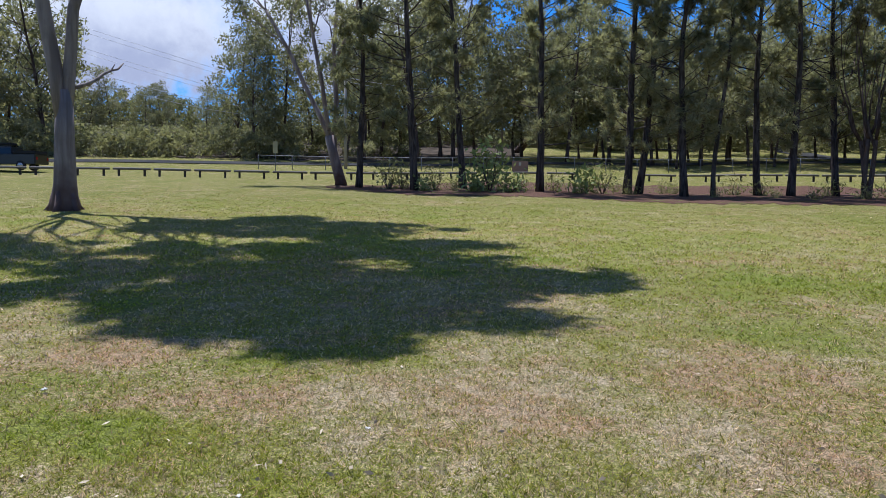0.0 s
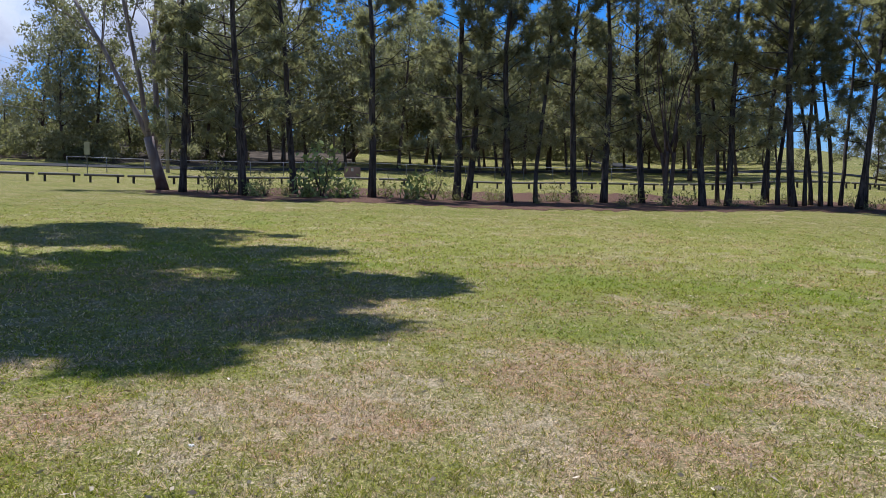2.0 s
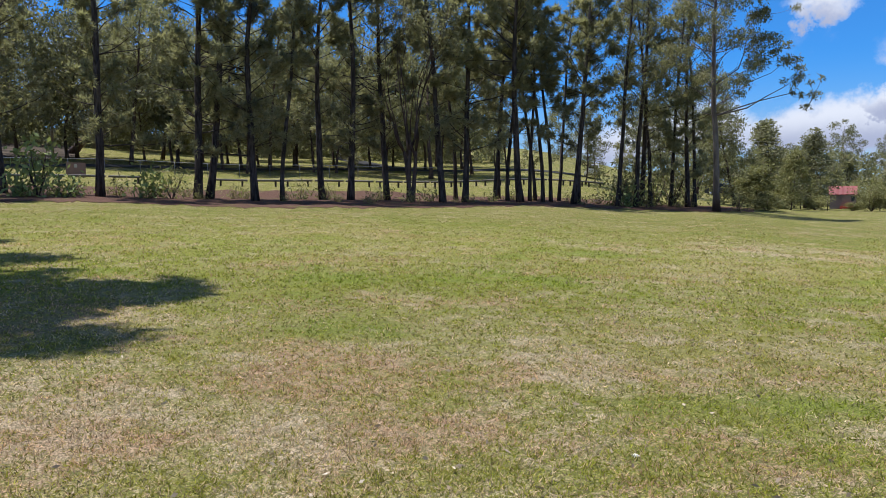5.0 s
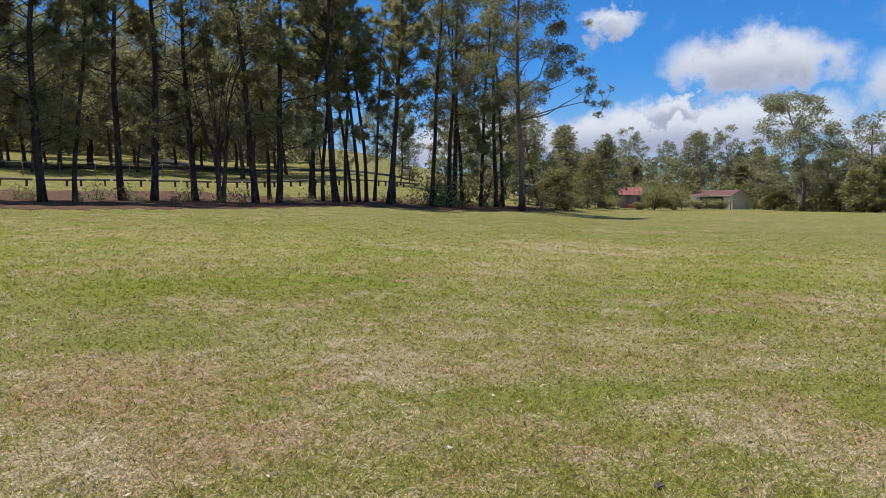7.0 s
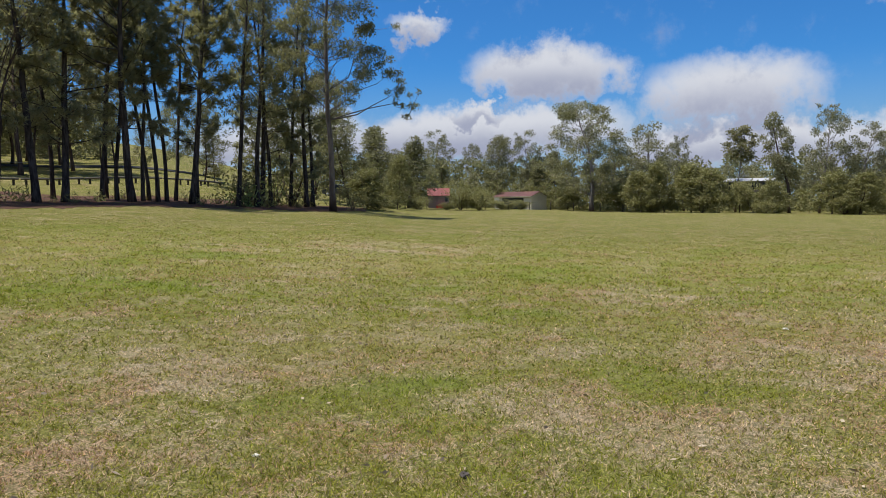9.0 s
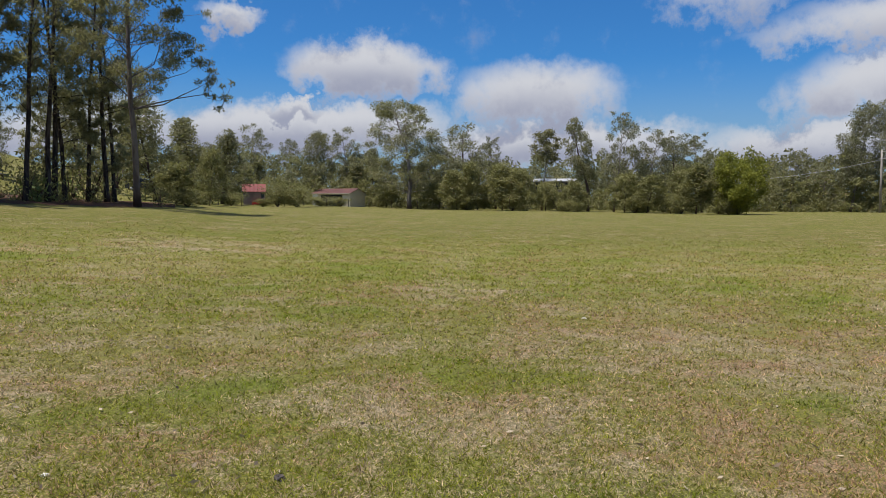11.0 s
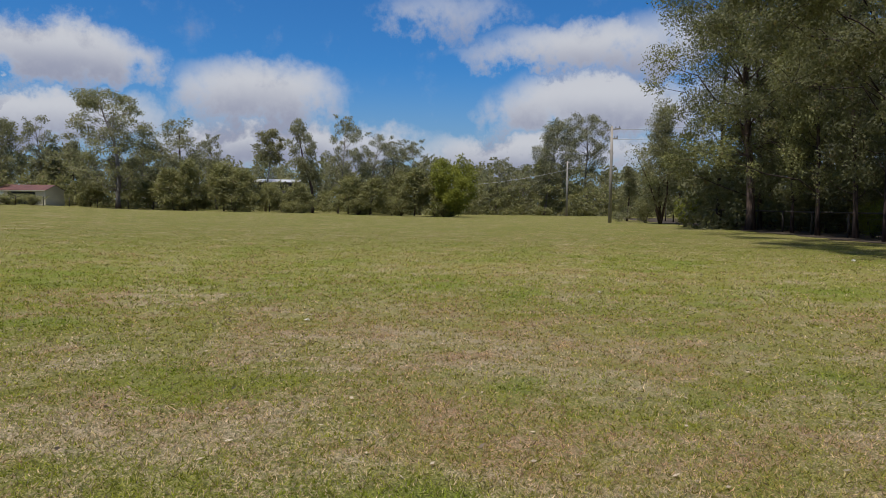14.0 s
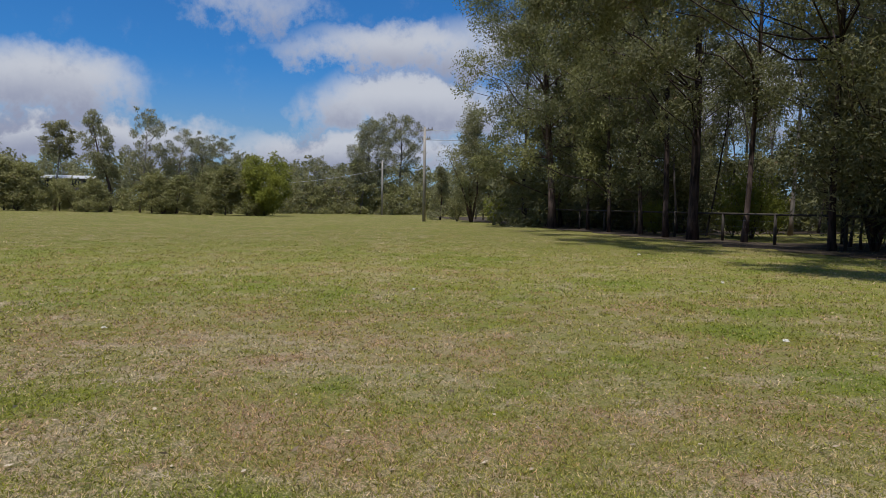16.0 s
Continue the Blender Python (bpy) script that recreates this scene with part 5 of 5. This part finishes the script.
# ---------------------------------------------------------------- sheds and houses
M_RED_ROOF = plain("red_sheet_roof", (0.21, 0.052, 0.045), 0.6, 0, 3, 0.2)
M_BROWN_ROOF = plain("brown_sheet_roof", (0.13, 0.058, 0.045), 0.55, 0, 3, 0.2)
M_GREY_WALL = plain("grey_brown_wall", (0.20, 0.17, 0.16), 0.8, 0, 3, 0.2)
M_PALE_ROOF = plain("pale_sheet_roof", (0.42, 0.42, 0.42), 0.5, 0, 3, 0.15)
M_CREAM = plain("cream_sheet_wall", (0.55, 0.50, 0.40), 0.6, 0, 3, 0.12)
M_WHITE = plain("white_paint", (0.72, 0.72, 0.70), 0.5, 0, 3, 0.1)
M_GLASS, _w, _b = material("dark_glass", 0.08, 0.0, 0.5)
_b.inputs["Base Color"].default_value = (0.02, 0.025, 0.03, 1)
M_REDPAINT = plain("red_paint", (0.45, 0.03, 0.03), 0.45, 0, 3, 0.15)
M_TIMBER = plain("grey_timber", (0.22, 0.19, 0.16), 0.85, 0, 5, 0.25)


def gable_roof(w, d, rise, z, over, mat):
    """Two sheets meeting at a ridge along x, with ribs."""
    v, f = [], []
    n = max(6, int((w + 2 * over) / 0.25))
    for side in (-1, 1):
        b = len(v)
        for i in range(n + 1):
            x = -w / 2 - over + (w + 2 * over) * i / n
            lift = 0.025 if i % 2 else 0
            for (yy, zz) in ((side * (d / 2 + over), z - rise * over / (d / 2)), (0.0, z + rise)):
                v.append((x, yy, zz + lift))
                v.append((x, yy, zz + lift - 0.05))
        for i in range(n):
            a = b + i * 4
            f += [(a, a + 4, a + 6, a + 2), (a + 1, a + 3, a + 7, a + 5), (a, a + 1, a + 5, a + 4), (a + 2, a + 6, a + 7, a + 3)]
        f += [(b, b + 2, b + 3, b + 1), (b + n * 4, b + n * 4 + 1, b + n * 4 + 3, b + n * 4 + 2)]
    return mesh_of("roof", v, f, mat, False)


def gable_walls(w, d, rise, z, mat):
    """The shell of a shed with its two gables at the ends of x."""
    v = [(-w / 2, -d / 2, -0.3), (w / 2, -d / 2, -0.3), (w / 2, d / 2, -0.3), (-w / 2, d / 2, -0.3), (-w / 2, -d / 2, z), (w / 2, -d / 2, z), (w / 2, d / 2, z), (-w / 2, d / 2, z),
         (-w / 2, 0, z + rise), (w / 2, 0, z + rise)]
    f = [(0, 1, 5, 4), (2, 3, 7, 6), (1, 2, 6, 9, 5), (3, 0, 4, 8, 7), (0, 3, 2, 1), (4, 5, 9, 8), (6, 7, 8, 9)]
    return mesh_of("wall", v, f, mat, False)


def shed(name, az, d, turn, w, dp, z, rise, wall, roof, label, category, over=0.2, fittings=()):
    ob = new(name)
    ob.matrix_world = Matrix.Translation(at(az, d)) @ Matrix.Rotation(radians(turn), 4, "Z")
    part("wall", gable_walls(w, dp, rise, z, wall), ob)
    part("roof", gable_roof(w, dp, rise, z + 0.02, over, roof), ob)
    for pname, mat, (x0, x1, y0, y1, z0, z1) in fittings:
        part(pname, bm_mesh(pname, box(x0, x1, y0, y1, z0, z1, 0.008), mat), ob)
    return tagged(ob, label, category)


shed("garden_shed", 60.6, 98, -60.6, 2.7, 2.6, 1.75, 0.9, M_GREY_WALL, M_RED_ROOF, "small grey-brown shed with a red sheet-metal roof", "shed", 0.12,
     (("door", M_TIMBER, (-0.1, 0.7, -1.34, -1.305, 0.0, 1.7)), ("window", M_GLASS, (0.85, 1.2, -1.34, -1.305, 0.9, 1.5)), ("bench", M_REDPAINT, (-0.3, 1.1, -1.9, -1.4, 0.05, 0.4))))
shed("garage", 66.9, 104, -98, 6.0, 4.2, 1.75, 0.62, M_CREAM, M_BROWN_ROOF, "cream sheet-metal garage with a brown roof", "garage", 0.1,
     (("roller_door", M_WHITE, (-2.9, -2.1, -2.14, -2.105, 0.0, 1.6)), ("doorway", M_GLASS, (-1.6, 1.8, -2.14, -2.105, 0.0, 1.5)), ("gutter", M_CREAM, (-3.0, 3.0, -2.3, -2.2, 1.62, 1.7))))
shed("house", 83.4, 118, -83, 6.0, 5, 4.3, 0.4, M_GREY_WALL, M_PALE_ROOF, "low pale-roofed house beyond the trees", "house", 0.5,
     tuple(("window", M_GLASS, (x, x + 1.1, -2.54, -2.505, 3.0, 4.0)) for x in (-2.9, -1.3, 0.3, 1.8)) + tuple(("post", M_TIMBER, (x, x + 0.1, -2.9, -2.8, -0.2, 4.1)) for x in (-3.1, -1.0, 1.0, 3.0)))
shed("house", 75.4, 116, -60, 6, 5, 3.0, 0.9, M_CREAM, M_CREAM, "pale house half hidden by the trees", "house", 0.3,
     (("window", M_GLASS, (-2.2, -1.1, -2.54, -2.505, 1.2, 2.3)), ("window", M_GLASS, (0.8, 1.9, -2.54, -2.505, 1.2, 2.3))))
shed("house", 26.3, 122, -20, 10, 7, 2.9, 1.2, M_WHITE, M_TIMBER, "white weatherboard house on the hill among trees", "house", 0.4,
     (("window", M_GLASS, (-3.4, -2.0, -3.54, -3.505, 1.0, 2.2)), ("window", M_GLASS, (1.8, 3.2, -3.54, -3.505, 1.0, 2.2)), ("door", M_TIMBER, (-0.5, 0.5, -3.54, -3.505, 0.0, 2.05))))


# ---------------------------------------------------------------- roads
def road(name, spots, width, label):
    pts = []
    for (a0, d0), (a1, d1) in zip(spots, spots[1:]):
        pts += [(a0 + (a1 - a0) * k / 10, d0 + (d1 - d0) * k / 10) for k in range(10)]
    mid = [at(a, d) for a, d in pts]
    v, f = [], []
    for i, p in enumerate(mid):
        t = (mid[min(i + 1, len(mid) - 1)] - mid[max(i - 1, 0)]).normalized()
        n = Vector((-t.y, t.x, 0)).normalized()
        for s in (-1, -0.33, 0.33, 1):
            q = p + n * s * width / 2
            v.append((q.x, q.y, ground_at(q.x, q.y) + 0.07))
    for i in range(len(mid) - 1):
        for k in range(3):
            a = i * 4 + k
            f.append((a, a + 4, a + 5, a + 1))
    tagged(new(name, mesh_of(name, v, f, M_ROAD)), label, "road", kind="structure")


road("road", [(-60, 80), (-40, 75), (-20, 74), (0, 77), (20, 86), (34, 93), (44, 102)], 3.0, "narrow grey asphalt road behind the park fence")
road("road_drive", [(30, 91), (27, 97), (25, 106), (24.5, 118)], 3.2, "asphalt driveway climbing the hill")


# ---------------------------------------------------------------- vehicles
M_TYRE = plain("tyre_rubber", (0.02, 0.02, 0.02), 0.85, 0, 10, 0.2)
M_RIM = plain("alloy_rim", (0.45, 0.45, 0.46), 0.35, 0.8, 10, 0.1)
M_LAMP = plain("lamp_lens", (0.6, 0.58, 0.55), 0.2, 0, 10, 0.1)
M_TAIL = plain("tail_lens", (0.35, 0.02, 0.02), 0.25, 0, 10, 0.1)
WHEEL = tube_mesh("wheel", [(0, -0.11, 0), (0, -0.09, 0), (0, 0.09, 0), (0, 0.11, 0)], [0.28, 0.35, 0.35, 0.28], M_TYRE, 18)
RIM = tube_mesh("rim", [(0, -0.115, 0), (0, 0.115, 0)], [0.2, 0.2], M_RIM, 14)


def profile_body(name, side, width, mat, inset=0.0):
    """A body from its side outline (x, z), narrowed towards the roof, with rounded edges."""
    bm = bmesh.new()
    top = max(z for _, z in side)
    rows = []
    for s in (-1, 1):
        rows.append([bm.verts.new((x, s * (width / 2 - inset * max(0, (z - 0.9)) / max(top - 0.9, 0.1)), z)) for x, z in side])
    bm.faces.new(rows[0])
    bm.faces.new(list(reversed(rows[1])))
    n = len(side)
    for i in range(n):
        bm.faces.new((rows[0][i], rows[1][i], rows[1][(i + 1) % n], rows[0][(i + 1) % n]))
    bmesh.ops.recalc_face_normals(bm, faces=bm.faces[:])
    bmesh.ops.bevel(bm, geom=bm.edges[:], offset=0.05, segments=2, affect="EDGES")
    return bm_mesh(name, bm, mat)


def vehicle(name, az, d, turn, colour, kind, label):
    paint = plain(name + "_paint", colour, 0.28, 0.0, 2, 0.06, 0.5)
    ob = new(name)
    ob.matrix_world = Matrix.Translation(at(az, d, 0.07)) @ Matrix.Rotation(radians(turn), 4, "Z")
    if kind == "ute":
        body = [(-2.6, 0.45), (-2.62, 1.15), (-0.7, 1.15), (1.0, 1.1), (2.3, 1.02), (2.5, 0.85), (2.5, 0.4)]
        cab = [(-0.85, 1.1), (-0.75, 1.72), (0.55, 1.75), (1.25, 1.1)]
    else:
        body = [(-2.2, 0.4), (-2.25, 1.0), (1.0, 1.02), (2.1, 0.92), (2.25, 0.7), (2.25, 0.35)]
        cab = [(-2.1, 0.98), (-1.9, 1.68), (0.2, 1.7), (1.1, 0.98)]
    part("body", profile_body("body", body, 1.8, paint), ob)
    cabin = part("cabin", profile_body("cabin", cab, 1.7, paint, 0.16), ob)
    xs = [p[0] for p in cab]
    lo, hi = cab[0][1] + 0.1, cab[1][1] - 0.1
    for s in (-1, 1):
        v = [(xs[1] - 0.02, s * 0.80, lo), (xs[3] - 0.30, s * 0.80, lo), (xs[2] - 0.05, s * 0.705, hi), (xs[1] + 0.08, s * 0.705, hi)]
        part("window", mesh_of("window", v + [(a, b * 1.025, c) for a, b, c in v], [(0, 1, 2, 3), (7, 6, 5, 4), (0, 4, 5, 1), (1, 5, 6, 2), (2, 6, 7, 3), (3, 7, 4, 0)], M_GLASS, False), cabin)
    v = [(xs[3] + 0.03, -0.68, lo), (xs[3] + 0.03, 0.68, lo), (xs[2] + 0.10, 0.6, hi), (xs[2] + 0.10, -0.6, hi)]
    part("windscreen", mesh_of("windscreen", v + [(a - 0.06, b, c) for a, b, c in v], [(0, 1, 2, 3), (7, 6, 5, 4), (0, 4, 5, 1), (1, 5, 6, 2), (2, 6, 7, 3), (3, 7, 4, 0)], M_GLASS, False), cabin)
    if kind == "ute":
        for y in (-0.5, 0.5):
            part("roof_bar", bm_mesh("roof_bar", box(-0.6, 0.5, y - 0.03, y + 0.03, 1.78, 1.84, 0.01), M_TYRE), cabin)
        part("roof_load", bm_mesh("roof_load", box(-0.5, 0.3, -0.5, 0.5, 1.85, 2.02, 0.05), M_TYRE), cabin)
        part("tray_cover", bm_mesh("tray_cover", box(-2.58, -0.9, -0.8, 0.8, 1.16, 1.42, 0.05), M_TYRE), ob)
    else:
        part("rear_window", bm_mesh("rear_window", box(-2.16, -2.06, -0.6, 0.6, 1.12, 1.5, 0.02), M_GLASS), cabin)
    end = body[-1][0]
    for y in (-0.68, 0.68):
        part("headlight", bm_mesh("headlight", box(end - 0.06, end + 0.02, y - 0.16, y + 0.16, 0.66, 0.82, 0.02), M_LAMP), ob)
        part("tail_light", bm_mesh("tail_light", box(body[0][0] - 0.03, body[0][0] + 0.05, y - 0.1, y + 0.1, 0.75, 1.0, 0.02), M_TAIL), ob)
    for x in (-1.5, 1.5):
        for y in (-0.82, 0.82):
            wheel = part("wheel", WHEEL, ob)
            wheel.location = (x, y, 0.35)
            part("rim", RIM, wheel)
    return tagged(ob, label, "car")


vehicle("utility_truck", -30.4, 63.8, 178, (0.012, 0.012, 0.016), "ute", "black dual-cab utility truck parked behind the barrier")
vehicle("parked_van", -21.5, 103, 100, (0.62, 0.62, 0.60), "wagon", "white wagon parked under the trees by the road")
vehicle("parked_wagon", 43.6, 100, 50, (0.70, 0.70, 0.70), "wagon", "white wagon parked beyond the pines")
vehicle("parked_car", 52.9, 104, -53, (0.06, 0.065, 0.07), "wagon", "grey car parked in shade behind the gum")

# ---------------------------------------------------------------- small things
lean = new("leaning_trunk", tube_mesh("leaning_trunk", [at(5.6, 96, -0.2), at(6.2, 96.5, 1.2), at(6.9, 97, 2.6), at(7.3, 97.5, 3.4)], [0.55, 0.5, 0.45, 0.42], M_BARK_BROWN, 10))
tagged(lean, "thick dark tree trunk leaning over the hillside", "tree trunk")
M_STONE = plain("pale_chip", (0.62, 0.58, 0.50), 0.8, 0, 40, 0.2)
M_CLOD = plain("dark_clod", (0.085, 0.07, 0.06), 0.95, 0, 60, 0.4)


SCRAPS = [(46.6, 4.7, 0.022), (135.2, 9.9, 0.04), (125.1, 25.8, 0.06), (85.7, 10.1, 0.03), (-15.3, 3.9, 0.018), (-5.7, 4.8, 0.018), (-28.2, 6.2, 0.022), (108, 14.0, 0.03), (131, 17.0, 0.045)]
CLOD = (62.4, 4.3)


def lump(name, az, d, size, mat, label, category, seed):
    r = np.random.default_rng(seed)
    bm = bmesh.new()
    bmesh.ops.create_icosphere(bm, subdivisions=3, radius=1.0)
    for v in bm.verts:
        p = v.co.copy()
        v.co *= 1 + 0.55 * noise.noise(p * 1.5 + Vector((seed, 0, 0))) + 0.4 * noise.noise(p * 4.0 + Vector((0, seed, 0)))
        v.co = Vector((v.co.x * size, v.co.y * size * 0.75, v.co.z * size * 0.45))
    ob = new(name, bm_mesh(name, bm, mat, False))
    ob.matrix_world = Matrix.Translation(at(az, d, size * 0.25)) @ Matrix.Rotation(r.uniform(0, 6), 4, "Z")
    tagged(ob, label, category)


for i, (az, d, size) in enumerate(SCRAPS):
    lump("pale_stone", az, d, size, M_STONE, "small pale chip lying in the grass", "stone", i + 5)
lump("clod", CLOD[0], CLOD[1], 0.04, M_CLOD, "dark crumbled clod of earth in the grass", "clod", 3)


def fallen_leaves(count):
    """Dry leaves and chips strewn over the grass."""
    r = np.random.default_rng(43)
    az, d = np.radians(r.uniform(-36, 146, count)), 3.8 * (34 / 3.8) ** r.uniform(0, 1, count) ** 0.8
    x, y = d * np.sin(az), d * np.cos(az)
    c = np.stack([x, y, np.array([ground_at(a, b) for a, b in zip(x, y)]) + r.uniform(0.012, 0.03, count)], 1)
    w = unit(np.stack([r.normal(size=count), r.normal(size=count), r.normal(size=count) * 0.25], 1))
    tagged(new("fallen_leaves", quad_mesh("fallen_leaves", leaf_quads(c, w, 0.055, 0.020, r), M_DRY_LEAF)), "dry pale leaves strewn over the grass", "fallen leaves", kind="stuff")


M_DRY_LEAF = leaf_material("dry_leaf", (0.20, 0.13, 0.08), (0.60, 0.50, 0.36), None, 0.0, 0.1)
fallen_leaves(1400)
